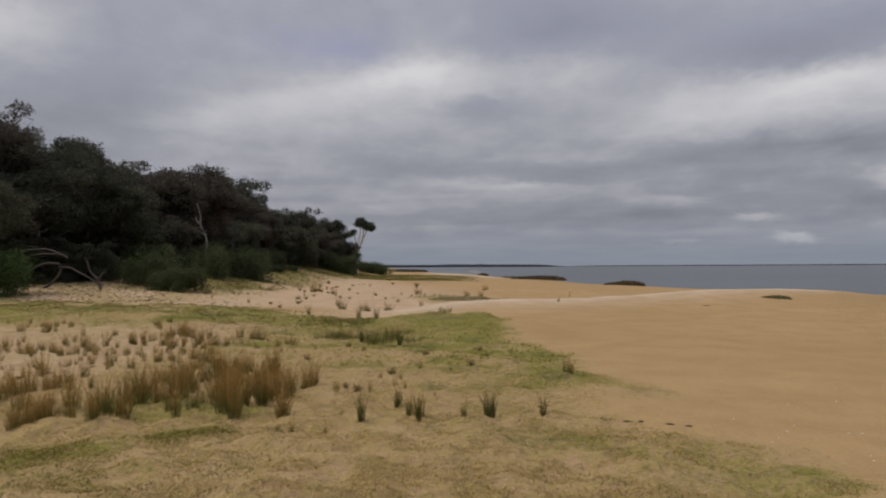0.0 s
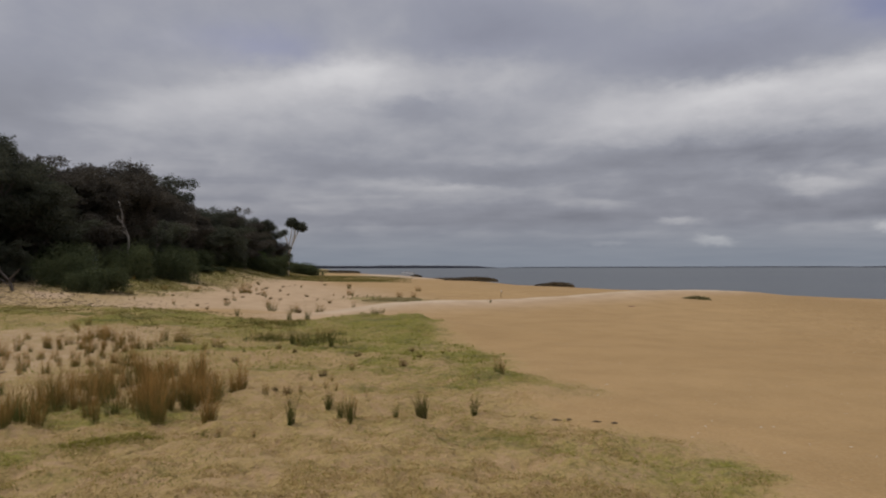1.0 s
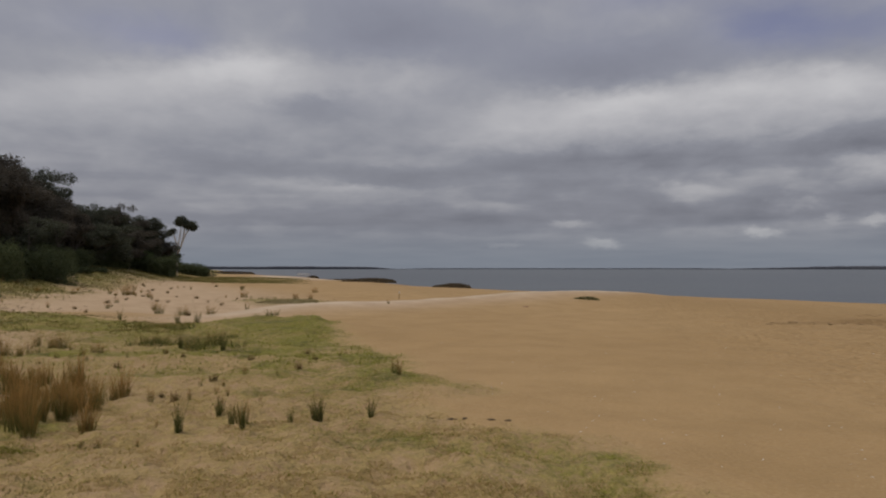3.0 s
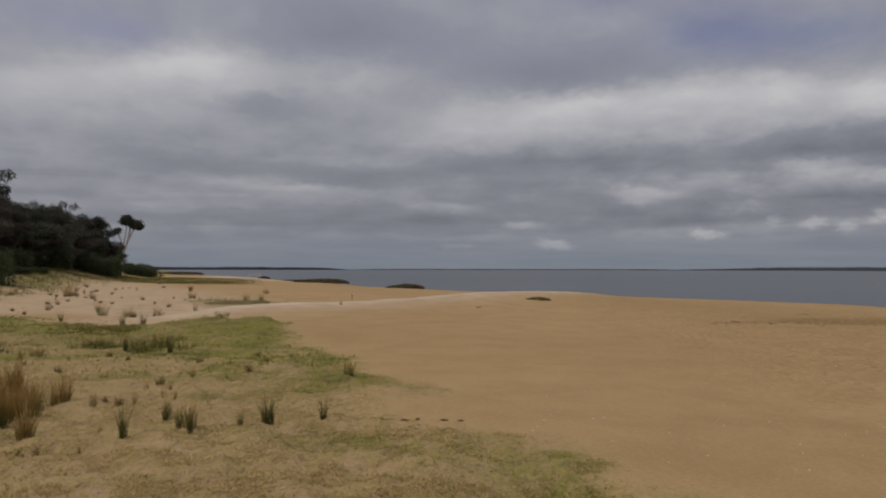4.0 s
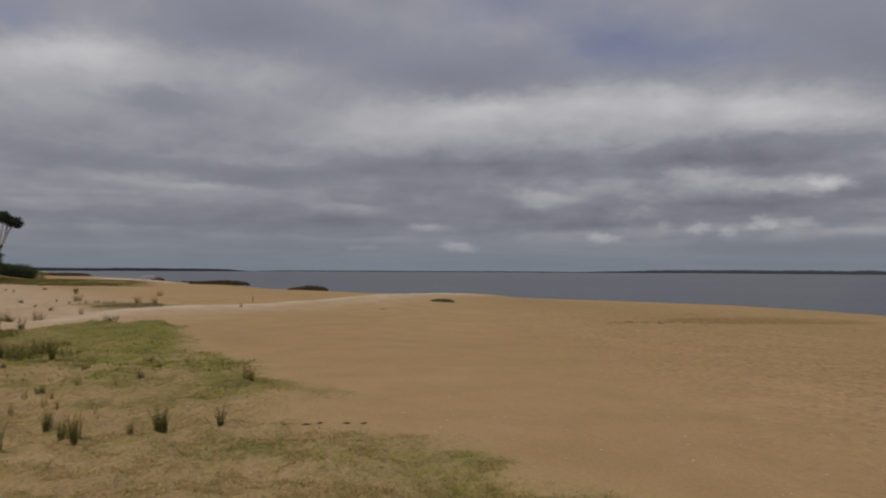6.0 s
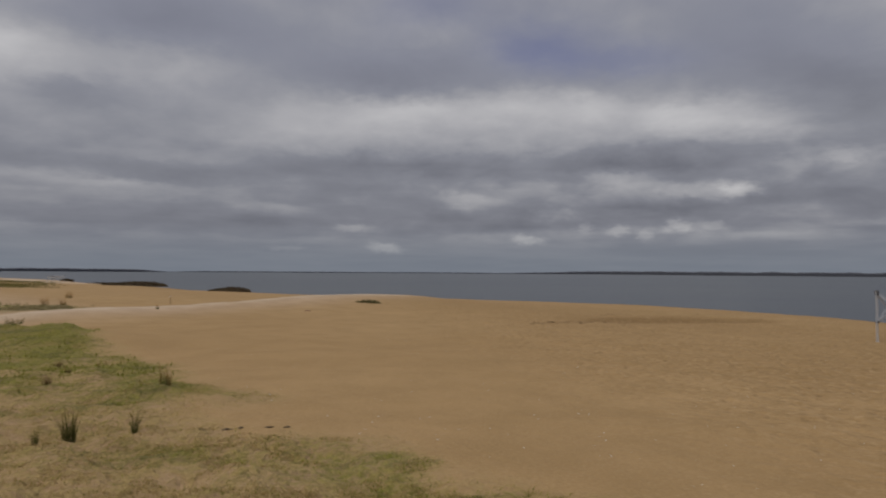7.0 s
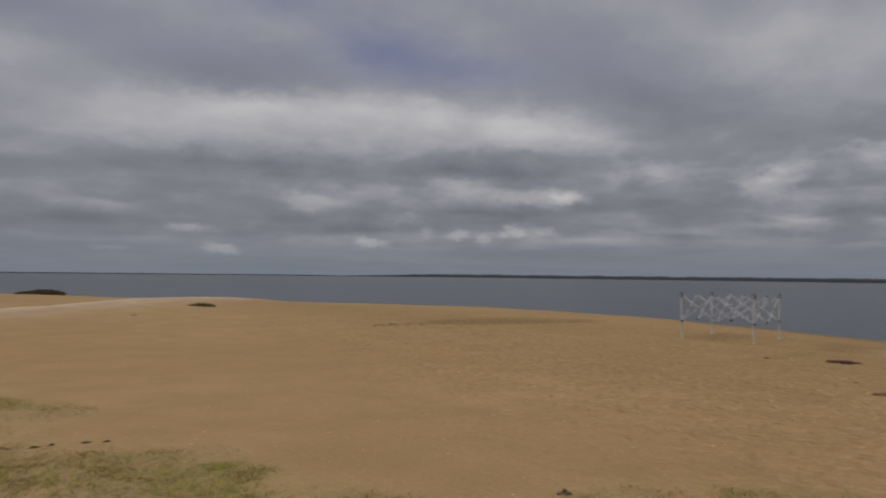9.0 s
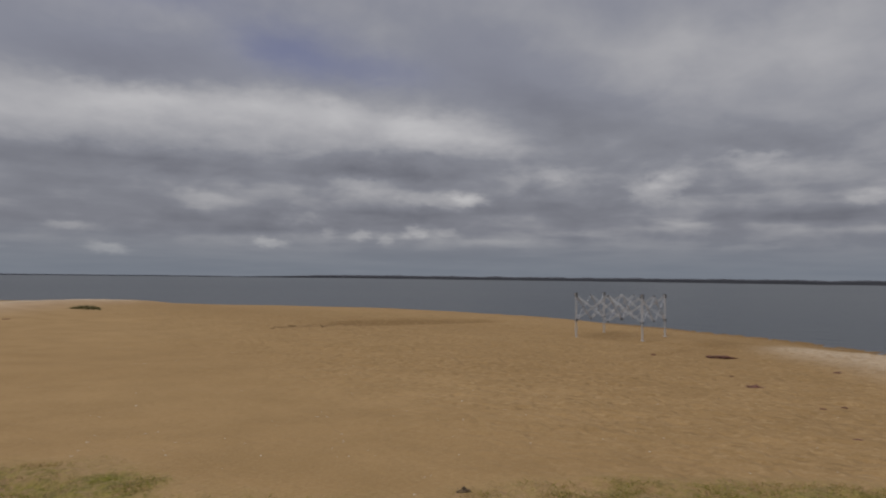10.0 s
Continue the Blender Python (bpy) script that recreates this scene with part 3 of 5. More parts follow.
def turf_marks(x, y):
    """Living turf lies along the outer edge, on the hummock and in streaks; the rest is dry, and bare sand shows among the rushes."""
    d = ring_distance(x, y, TURF) + 0.22 - 0.16 * smooth(x, 3.2, 4.4) + fbm(x * 0.7, y * 0.7, 5, 0.6) * (0.75 - 0.45 * smooth(x, 3.2, 4.4))
    inside = smooth(d, -0.35, 0.75)
    hummock = ridge(x, y, -15, 24.0, 0.6, 17.0, 4.2, 1.0) * (0.5 + 0.5 * smooth(x, -7.5, -2.5))
    rim = np.exp(-((d - 0.7) / 0.75) ** 2) * smooth(np.hypot(x - 2.2, y - 7.5), 0.8, 1.6)
    streak = smooth(fbm(x * 0.35 + 3, y * 0.8, 4), -0.05, 0.35)
    verge = ridge(x, y, -4.2, 5.15, -3.1, 5.75, 0.24, 1.7) + ridge(x, y, -3.1, 5.75, -2.3, 6.4, 0.26, 1.5)
    scalped = smooth(-x, 1.2, 2.4) * (1 - smooth(y - 5.75 - 0.75 * (x + 3.1), -0.55, -0.15)) * smooth(fbm(x * 1.6 + 5, y * 2.2, 4, 0.6), 0.02, 0.22)
    green = inside * np.clip(hummock * (0.75 + 0.25 * streak) + rim * (0.5 * streak + (0.26 + 0.44 * smooth(y, 7.5, 9.5))) + 0.72 * streak * (0.5 + 0.5 * smooth(y, 6.2, 8)) + 0.35 * verge + 0.15, 0, 1)
    green = np.maximum(green, inside * smooth(x, 4.3, 4.8) * (0.7 + 0.3 * streak))
    bare = smooth(-x, 3.7, 5.8) * smooth(y, 8.3, 10.0) * (1 - smooth(y, 17, 20))
    sandy = 0.45 * smooth(fbm(x * 0.8 + 20, y * 0.8, 4), 0.2, 0.45) * (1 - 0.7 * hummock)
    sandy = np.maximum(sandy, 0.7 * np.exp(-(((x + 0.6) / 1.6) ** 2 + ((y - 11.2) / 0.9) ** 2)) * smooth(fbm(x * 2, y * 2, 3), -0.2, 0.2))
    bare = inside * np.maximum(np.maximum(bare, sandy), 0.6 * scalped)
    return green * (1 - 0.8 * bare), inside, bare, hummock


def dune_marks(x, y):
    """Grass on the dune foot before the wood and along the far beach."""
    dune = smooth(-x, 10.0, 14.0) * smooth(y, 36, 42) + smooth(-x, -7, 1) * smooth(y, 78, 92) * (1 - smooth(y, 122, 150))
    dune = dune + 1.2 * np.exp(-(((x - 0.9) / 2.2) ** 2 + ((y - 39.6) / 1.2) ** 2)) + ridge(x, y, -21.5, 38.6, -16.0, 39.6, 1.3, 1.2)
    crest = 0.85 * np.exp(-(((x + 15.5) / 3.5) ** 2)) * smooth(y, 62, 70) * (1 - smooth(y, 95, 110))
    return np.maximum(0.75 * crest, np.clip(dune, 0, 1) * smooth(fbm(x * 0.15, y * 0.15, 4) + 0.9 * fbm(x * 0.7, y * 0.5 + 7, 3), -0.16, 0.20))


def lie(x, y):
    return float(height(x, y) + bumps(np.asarray(x, float), np.asarray(y, float))[0])


def build_ground():
    az = np.radians(np.concatenate([np.arange(-44, 100, 0.30), np.arange(100, 316, 3.0)]))
    rad = [0.4, 0.9, 1.5, 2.0, 2.5, 3.0]
    while rad[-1] < 13:
        rad.append(rad[-1] * (1.0065 if rad[-1] > 4.2 else 1.06))
    while rad[-1] < 24:
        rad.append(rad[-1] * 1.0075)
    while rad[-1] < 60:
        rad.append(rad[-1] * 1.0125)
    while rad[-1] < 4800:
        rad.append(rad[-1] * 1.035)
    rad = np.array(rad)
    rr, aa = np.meshgrid(rad, az, indexing="ij")
    x, y = (rr * np.sin(aa)).ravel(), (rr * np.cos(aa)).ravel()
    fine, trodden = bumps(x, y)
    z = height(x, y) + fine
    n, m = len(rad), len(az)
    i, k = np.meshgrid(np.arange(n - 1), np.arange(m), indexing="ij")
    a, b = (i * m + k).ravel(), (i * m + (k + 1) % m).ravel()
    faces = np.stack([a, a + m, b + m, b], 1)
    verts = np.concatenate([np.stack([x, y, z], 1), [[0, 0, float(height(0, 0))]]])
    me = bpy.data.meshes.new("ground")
    hub = len(verts) - 1
    me.from_pydata(verts.tolist(), [], faces.tolist() + [(hub, q, (q + 1) % m) for q in range(m)])
    me.polygons.foreach_set("use_smooth", [True] * len(me.polygons))
    x, y = verts[:, 0], verts[:, 1]
    s = ring_distance(x, y, LAND) + fbm(x * 0.05, y * 0.05, 3) * 3.0
    green, inside, bare, hummock = turf_marks(x, y)
    dune = dune_marks(x, y)
    patch = np.exp(-(((x - 0.9) / 2.6) ** 2 + ((y - 40) / 2.5) ** 2))
    green = np.clip(green + 0.8 * dune + 0.6 * patch, 0, 1)
    pale = np.clip(bare * np.where(-x > 3.0, 0.55, 0.15) + 0.25 * inside + smooth(y, 25, 30) * (1 - smooth(x + 0.25 * y, 8, 16)) * 0.8 + 0.8 * ridge(x, y, -2.5, 23.8, 23, 40.4, 2.2, 1.0)
                   , 0, 1)
    pale = np.clip(pale + 0.15 * smooth(-x, 9, 13) * smooth(y, 27, 31) * (1 - smooth(y, 46, 52)), 0, 1)
    pale = np.clip(pale + 0.6 * smooth(y, 112, 124) * (1 - smooth(np.abs(x - 10), 8, 16)), 0, 1)
    # paler sand on the long bank's crest and the spit by the water, their lit tops put into the colour
    along = ((x + 1.6) * 25.1 + (y - 24.6) * 16.4) / 29.98
    across = ((y - 24.6) * 25.1 - (x + 1.6) * 16.4) / 29.98 - 1.2 * np.sin(np.clip(along, 0, 29.98) / 29.98 * math.pi) - 0.5 * fbm(along * 0.12, along * 0 + 3, 2)
    lip = np.exp(-((across + 0.15) / np.where(across < -0.15, 0.9 + 0.9 * smooth(along, 20, 29), 0.7)) ** 2) * smooth(along, -2.5, 1.0) * (1 - smooth(along, 29, 31.5))
    spit = smooth(((x - 18.8) * 2.3 - (y - 3.2) * 3.1) / 3.86 + 0.25 * fbm(x * 0.5, y * 0.5, 3), -0.6, 2.4) * smooth(x, 13.0, 16) * (1 - smooth(y, 4.0, 5.6)) * smooth(s, 2.0, 5.5)
    bleached = np.clip((0.55 + 0.2 * smooth(along, 18, 27)) * lip + 0.72 * spit + 0.45 * smooth(y, 112, 124) * (1 - smooth(np.abs(x - 6), 6, 12)), 0, 1)
    # besides damp sand, the streaks near (20, 19) put a hollow's shade into the colour
    marks = {"bleached": bleached, "grass": green, "dry": np.clip(inside * (1 - 0.55 * bare) + 0.9 * dune + 0.95 * smooth(-x, 9, 15) * smooth(y, 26, 31) * smooth(fbm(x * 0.5, y * 0.5, 3), -0.28, 0.02), 0, 1), "pale": pale,
             "wet_shade": np.clip((1 - smooth(s, 0.3, 2.2)) * 0.75 + (1 - smooth(s, 3.0, 14.0)) * 0.5 * (1 - spit) + ridge(x, y, 16.5, 19.0, 20.5, 19.8, 0.5, 0.5) + ridge(x, y, 20.5, 19.5, 27.0, 17.5, 0.9, 0.75)
                            + ridge(x, y, 22.4, 9.6, 25.0, 10.2, 0.7, 0.55) + ridge(x, y, 22.0, 5.9, 25.5, 6.2, 0.6, 0.4) + ridge(x, y, 17.0, 6.3, 20.5, 6.0, 0.25, 0.35)
                            + 0.22 * smooth(x - 0.35 * y, 6.5, 12) * (1 - smooth(x, 22, 30)) * (1 - spit), 0, 1), "trodden": np.r_[trodden, 0.0]}
    for key, value in marks.items():
        me.attributes.new(key, "FLOAT", "POINT").data.foreach_set("value", value.astype(np.float32))
    me.materials.append(MAT_GROUND)
    me.update()
    return tagged(new("ground", me), "sandy lake shore with dry turf and low dunes", "ground", kind="structure")


def build_water():
    ring = [(4850 * math.sin(a), 4850 * math.cos(a), 0) for a in np.linspace(0, 2 * math.pi, 128, endpoint=False)]
    me = poly_mesh("water", ring, [tuple(range(127, -1, -1))], MAT_WATER)
    ob = tagged(new("water", me), "calm grey-blue lake water under cloud", "water", kind="structure")
    ob.location.z = LAKE
    return ob


build_ground()
build_water()


# ------------------------------------------------------------------ far shores
def build_far_shore(name, label, azimuths, distances, rises, seed):
    """A low wooded shore across the lake: an uneven strip of tree tops with depth. rises: how many thousandths of its distance it stands high."""
    lot = np.random.default_rng(seed)
    az0, az1 = azimuths[0], azimuths[-1]
    count = int((az1 - az0) * 16)
    verts, faces = [], []
    for k in range(count):
        u = k / (count - 1)
        turn = az0 + (az1 - az0) * u
        a = radians(turn)
        far = float(np.interp(turn, azimuths, distances))
        ends = min(1.0, 9 * u + 0.12, 9 * (1 - u) + 0.12)
        high = far * float(np.interp(turn, azimuths, rises)) / 1000 * ends * (0.88 + 0.20 * float(fbm(np.float64(k * 0.05), np.float64(seed), 3)) + 0.13 * lot.random())
        for d, z in ((far, LAKE - 0.2), (far, LAKE + high * 0.75), (far * 1.008, LAKE + high), (far * 1.03, LAKE + high * 0.9), (far * 1.03, LAKE - 0.2)):
            verts.append((d * math.sin(a), d * math.cos(a), z))
        if k:
            b = 5 * (k - 1)
            faces += [(b + i, b + 5 + i, b + 6 + i, b + 1 + i) for i in range(4)]
    me = poly_mesh(name, verts, faces, MAT_FAR)
    return tagged(new(name, me), label, "backdrop", kind="structure")


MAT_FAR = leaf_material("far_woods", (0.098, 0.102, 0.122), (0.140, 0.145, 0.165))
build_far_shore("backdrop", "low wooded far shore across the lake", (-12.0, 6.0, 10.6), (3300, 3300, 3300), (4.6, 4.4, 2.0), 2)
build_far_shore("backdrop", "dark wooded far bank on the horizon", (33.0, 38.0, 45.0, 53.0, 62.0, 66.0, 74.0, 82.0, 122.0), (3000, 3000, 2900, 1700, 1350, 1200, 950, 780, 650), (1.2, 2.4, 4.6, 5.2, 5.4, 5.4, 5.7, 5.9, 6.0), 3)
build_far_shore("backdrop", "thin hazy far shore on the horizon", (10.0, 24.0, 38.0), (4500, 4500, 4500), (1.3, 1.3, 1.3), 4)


# ------------------------------------------------------------------ rush tufts and grasses
def tuft_mesh(name, blades, wide, tall, lean, mat, seed, thick=0.003, even=0.45):
    """A tussock: thin tapered, bowed blades that rise from one root."""
    lot = np.random.default_rng(seed)
    verts, faces, tone = [], [], []
    for _ in range(blades):
        a, r = lot.random() * 2 * math.pi, wide * math.sqrt(lot.random())
        x, y = r * math.cos(a), r * math.sin(a)
        h = tall * (even + (1 - even) * lot.random() ** 0.8) * (1.0 - 0.25 * (r / wide) ** 2)
        out = lean * h * (0.2 + lot.random()) * (0.4 + r / wide)
        b = a + lot.normal() * 0.6
        ox, oy = out * math.cos(b), out * math.sin(b)
        c = lot.random() * math.pi
        sx, sy = thick * math.cos(c), thick * math.sin(c)
        k = len(verts)
        for t, w in ((0.0, 1.0), (0.45, 0.85), (0.8, 0.5)):
            px, py, pz = x + ox * t * t, y + oy * t * t, h * t - 0.015
            verts += [(px - sx * w, py - sy * w, pz), (px + sx * w, py + sy * w, pz)]
            tone += [t * h / tall] * 2
        verts.append((x + ox, y + oy, h * (1 - 0.25 * lean)))
        tone.append(h / tall)
        faces += [(k, k + 1, k + 3, k + 2), (k + 2, k + 3, k + 5, k + 4), (k + 4, k + 5, k + 6)]
    me = bpy.data.meshes.new(name)
    me.from_pydata(verts, [], faces)
    me.attributes.new("tone", "FLOAT", "POINT").data.foreach_set("value", np.array(tone, np.float32))
    me.materials.append(mat)
    return me


GREEN_TUFTS = [tuft_mesh("rush_tuft", 56, 0.034, 0.46, 0.24 + 0.05 * k, MAT_GREEN_RUSH, 20 + k, 0.0026, 0.3) for k in range(5)]
BROWN_TUFTS = [tuft_mesh("rush_tuft", 54 + 8 * k, 0.050 + 0.010 * k, 0.52, 0.34, MAT_RUSH, 30 + k, 0.0025, 0.16) for k in range(8)]
THIN_TUFTS = [tuft_mesh("rush_tuft", 22 + 3 * k, 0.05, 0.34, 0.18, MAT_RUSH, 40 + k, 0.0026, 0.2) for k in range(5)]
MAT_SAND_TUFT = blade_material("sand_tuft_blades", (0.080, 0.062, 0.024), (0.170, 0.108, 0.044), (0.30, 0.195, 0.088))
LOW_TUFTS = [tuft_mesh("grass_tuft", 46, 0.09, 0.26, 0.5, MAT_SAND_TUFT, 50 + k, 0.006, 0.2) for k in range(3)]
DARK_TUFTS = [tuft_mesh("rush_tuft", 80, 0.20, 0.36, 0.45, MAT_GREEN_RUSH, 56 + k, 0.0035, 0.12) for k in range(3)]


WAITING = []


def stand(name, meshes, x, y, size, label, category, group, wider=1.0):
    me = meshes[int(rng.integers(len(meshes)))]
    m = pose(x, y, lie(x, y), 0, 0, rng.random() * 360) @ Matrix.Diagonal((size * wider, size * wider, size, 1))
    WAITING.append((math.hypot(x, y), name, me, m, label, category, group))


def plant_all_tufts():
    """The nearer tufts are things of their own; the far rushes that nobody could count are joined."""
    WAITING.sort(key=lambda row: row[0])
    far, rushes = {}, 0
    for _, name, me, m, label, category, group in WAITING:
        rushes += name == "rush_tuft"
        if name == "rush_tuft" and rushes > 285:
            far.setdefault(me.materials[0].name, []).append((me, m))
            continue
        ob = new(name, me)
        ob.matrix_basis = m
        tagged(ob, label, category, group)
    for rows in far.values():
        verts, faces, tones, base = [], [], [], 0
        for me, m in rows:
            co, tone = np.empty(3 * len(me.vertices)), np.empty(len(me.vertices), np.float32)
            me.vertices.foreach_get("co", co)
            me.attributes["tone"].data.foreach_get("value", tone)
            mat = np.array(m)
            verts.append(co.reshape(-1, 3) @ mat[:3, :3].T + mat[:3, 3])
            faces += [tuple(base + i for i in p.vertices) for p in me.polygons]
            tones.append(tone)
            base += len(me.vertices)
        joint = bpy.data.meshes.new("far_rushes")
        joint.from_pydata(np.concatenate(verts).tolist(), [], faces)
        joint.attributes.new("tone", "FLOAT", "POINT").data.foreach_set("value", np.concatenate(tones))
        joint.materials.append(rows[0][0].materials[0])
        tagged(new("far_rushes", joint), "far tufts of rush in sand and turf", "rush", kind="stuff")


# the tufts that stand alone in the near turf
for x, y, size in [(-0.82, 6.83, 0.98), (-0.36, 7.13, 0.8), (-0.30, 7.10, 0.7), (-0.25, 6.82, 0.9), (0.46, 7.23, 0.95), (0.51, 7.22, 0.85), (1.04, 7.2, 0.75), 
                   (0.21, 7.1, 0.62), (-0.52, 7.65, 0.7), (-0.9, 14.1, 1.35), (-1.71, 14.4, 1.1), (-2.6, 21.1, 1.4), (-2.05, 21.0, 1.4), (-4.4, 22.4, 1.1)]:
    stand("rush_tuft", GREEN_TUFTS, x, y, size, "green rush tuft with dry tips in sandy turf", "rush", "rush tufts in the turf")
for x, y, size in [(-0.23, 6.95, 1.15), (-0.50, 7.7, 0.85), (-0.35, 10.5, 0.7), (-1.86, 13.5, 0.7), (-3.71, 14.6, 0.9), (-1.42, 6.4, 0.55), (-1.15, 6.65, 0.4),
                   (-0.6, 9.6, 0.6), (-0.95, 8.9, 0.6), (-1.35, 8.6, 0.8), (1.72, 9.6, 1.1), (1.78, 9.56, 0.9), (-1.1, 7.4, 0.35), (-0.1, 8.2, 0.4), (-1.6, 6.6, 0.3)]:
    stand("rush_tuft", THIN_TUFTS, x, y, size, "thin dry rush tuft in sandy turf", "rush", "rush tufts in the turf")


for k in range(24):
    x, y = rng.uniform(-2.6, 1.6), rng.uniform(8.4, 14.0)
    stand("rush_tuft", (THIN_TUFTS, LOW_TUFTS)[k % 2], x, y, rng.uniform(0.3, 0.75), "short straw-brown tuft in dry turf", "rush", "rush tufts in the turf")


def brown_stand(count, x0, x1, y0, y1, low, high, thin=0.0):
    for _ in range(count):
        x, y = rng.uniform(x0, x1), rng.uniform(y0, y1)
        size = rng.uniform(low, high)
        if rng.random() < thin:
            stand("rush_tuft", THIN_TUFTS, x, y, size * 1.2, "thin brown rush tuft in pale sand", "rush", "rush tufts in pale sand", 1.2)
        else:
            stand("rush_tuft", BROWN_TUFTS, x, y, size, "dense reddish-brown rush tuft in sand", "rush", "brown rush stand")


brown_stand(36, -2.8, -1.65, 7.0, 9.4, 0.6, 1.22, 0.12)
brown_stand(44, -3.8, -2.4, 6.9, 10.2, 0.6, 1.22, 0.12)
brown_stand(20, -4.3, -3.3, 6.5, 7.6, 0.5, 1.0, 0.3)
brown_stand(26, -6.0, -4.1, 6.7, 9.4, 0.6, 0.95, 0.35)
brown_stand(9, -3.9, -3.2, 7.6, 9.4, 0.5, 0.9, 0.3)
brown_stand(16, -4.4, -1.9, 9.2, 11.2, 0.5, 0.9, 0.4)
brown_stand(22, -7.9, -4.3, 13.6, 16.2, 0.7, 1.05, 0.3)
brown_stand(150, -9.5, -4.2, 8.6, 14.0, 0.4, 0.85, 0.75)
brown_stand(60, -13.0, -6.0, 13.0, 19.0, 0.6, 0.95, 0.6)
brown_stand(14, -6.6, -4.0, 14.2, 15.6, 0.7, 1.05, 0.2)
brown_stand(8, -4.3, -3.0, 12.6, 15.0, 0.5, 0.8, 0.6)
for k in range(15):
    stand("rush_tuft", DARK_TUFTS, rng.uniform(-2.9, -0.1), rng.uniform(14.2, 16.6), rng.uniform(0.55, 1.05), "dark green rush tuft on a turf hummock", "rush", "rush tufts on the hummock", 1.3)
for x, y in ((-2.44, 18.5), (-2.73, 17.9), (-3.08, 18.6), (-2.2, 18.2), (-1.9, 18.0), (0.05, 18.8), (-5.9, 18.7), (-4.6, 14.3), (-4.2, 14.4)):
    stand("rush_tuft", DARK_TUFTS, x, y, 0.7, "dark green rush tuft on a turf hummock", "rush", "rush tufts on the hummock", 1.4)
# scattered tufts on the sand flat before the trees
for k in range(48):
    y = rng.uniform(25, 80)
    x = rng.uniform(-0.36 * y, 0.0 * y)
    stand("grass_tuft", (LOW_TUFTS, THIN_TUFTS, LOW_TUFTS, BROWN_TUFTS)[k % 4], x, y, rng.uniform(0.6, 1.4), "low dry grass tuft on open sand", "grass", "tufts on the sand flat", 1.25)
for k in range(42):
    y = rng.uniform(38, 64)
    x = rng.uniform(-13.5, -5.0) - 0.05 * (y - 40)
    stand("grass_tuft", (LOW_TUFTS, LOW_TUFTS, BROWN_TUFTS)[k % 3], x, y, rng.uniform(0.45, 1.1), "low brown grass tuft on open sand", "grass", "tufts on the sand flat", 1.4)
for x, y, size in [(-8.6, 46.0, 2.0), (3.0, 48.5, 1.2), (-4.2, 28.5, 1.2), (-5.2, 34.0, 1.2), (4.7, 27.9, 0.5), (-1.6, 44.0, 1.3), (1.4, 40.5, 1.2), (2.2, 40.0, 1.2)]:
    stand("grass_tuft", BROWN_TUFTS, x, y, size, "brown-green grass tuft on open sand", "grass", "tufts on the sand flat", 1.5)


plant_all_tufts()


def scatter(name, label, mat, count, place, tall, thick, seed, lay=1.0):
    """Short grass as one sheet of small bowed blades."""
    lot = np.random.default_rng(seed)
    x, y, weight = place(lot, count)
    keep = lot.random(len(x)) < weight
    x, y = x[keep], y[keep]
    n = len(x)
    z = height(x, y) + bumps(x, y)[0]
    a, c = lot.random(n) * 2 * math.pi, lot.random(n) * math.pi
    h = tall * (0.4 + 0.9 * lot.random(n))
    out = h * lot.uniform(0.3, 1.4, n) * lay
    sx, sy = thick * np.cos(c), thick * np.sin(c)
    ox, oy = out * np.cos(a), out * np.sin(a)
    rows = [(x - sx, y - sy, z - 0.01), (x + sx, y + sy, z - 0.01), (x + ox * 0.4 + sx * 0.8, y + oy * 0.4 + sy * 0.8, z + h * 0.6),
            (x + ox * 0.4 - sx * 0.8, y + oy * 0.4 - sy * 0.8, z + h * 0.6), (x + ox, y + oy, z + h * 0.85)]
    verts = np.stack([np.stack(r, 1) for r in rows], 1).reshape(-1, 3)
    k = np.arange(n) * 5
    faces = np.stack([k, k + 1, k + 2, k + 3], 1).tolist() + np.stack([k + 3, k + 2, k + 4], 1).tolist()
    me = bpy.data.meshes.new(name)
    me.from_pydata(verts.tolist(), [], faces)
    me.attributes.new("tone", "FLOAT", "POINT").data.foreach_set("value", np.tile([0.0, 0.0, 0.5, 0.5, 1.0], n).astype(np.float32))
    me.materials.append(mat)
    return tagged(new(name, me), label, "grass", kind="stuff")


def over_turf(near, far, kind):
    def place(lot, count):
        a = np.radians(lot.uniform(-42, 95, count))
        r = near * (far / near) ** lot.random(count)
        x, y = r * np.sin(a), r * np.cos(a)
        green, inside, bare, hummock = turf_marks(x, y)
        tuftiness = smooth(fbm(x * 3.5, y * 3.5, 3), -0.1, 0.25)
        w = green * (0.15 + 0.85 * tuftiness) if kind == "green" else inside * (0.06 + 0.94 * tuftiness) * (1 - 0.5 * hummock) * (1 - 0.8 * bare)
        return x, y, np.clip(w, 0, 1) * smooth(inside, 0.25, 0.6)
    return place


def over_dune(lot, count):
    x, y = lot.uniform(-24, 6, count), lot.uniform(36, 135, count)
    return x, y, dune_marks(x, y)


scatter("turf", "short green couch turf on sand", MAT_TURF, 120000, over_turf(3.6, 26, "green"), 0.024, 0.0022, 61, 1.6)
scatter("dry_grass", "short straw-coloured dry grass on sand", MAT_DRY, 130000, over_turf(3.6, 20, "dry"), 0.022, 0.0021, 62, 2.0)
scatter("dry_grass", "matted straws of dry grass on sand", MAT_DRY, 150000, over_turf(3.6, 10, "dry"), 0.030, 0.0026, 64, 2.2)
scatter("turf", "green couch runners in sandy turf", MAT_TURF, 90000, over_turf(3.6, 12, "green"), 0.034, 0.0026, 65, 2.0)
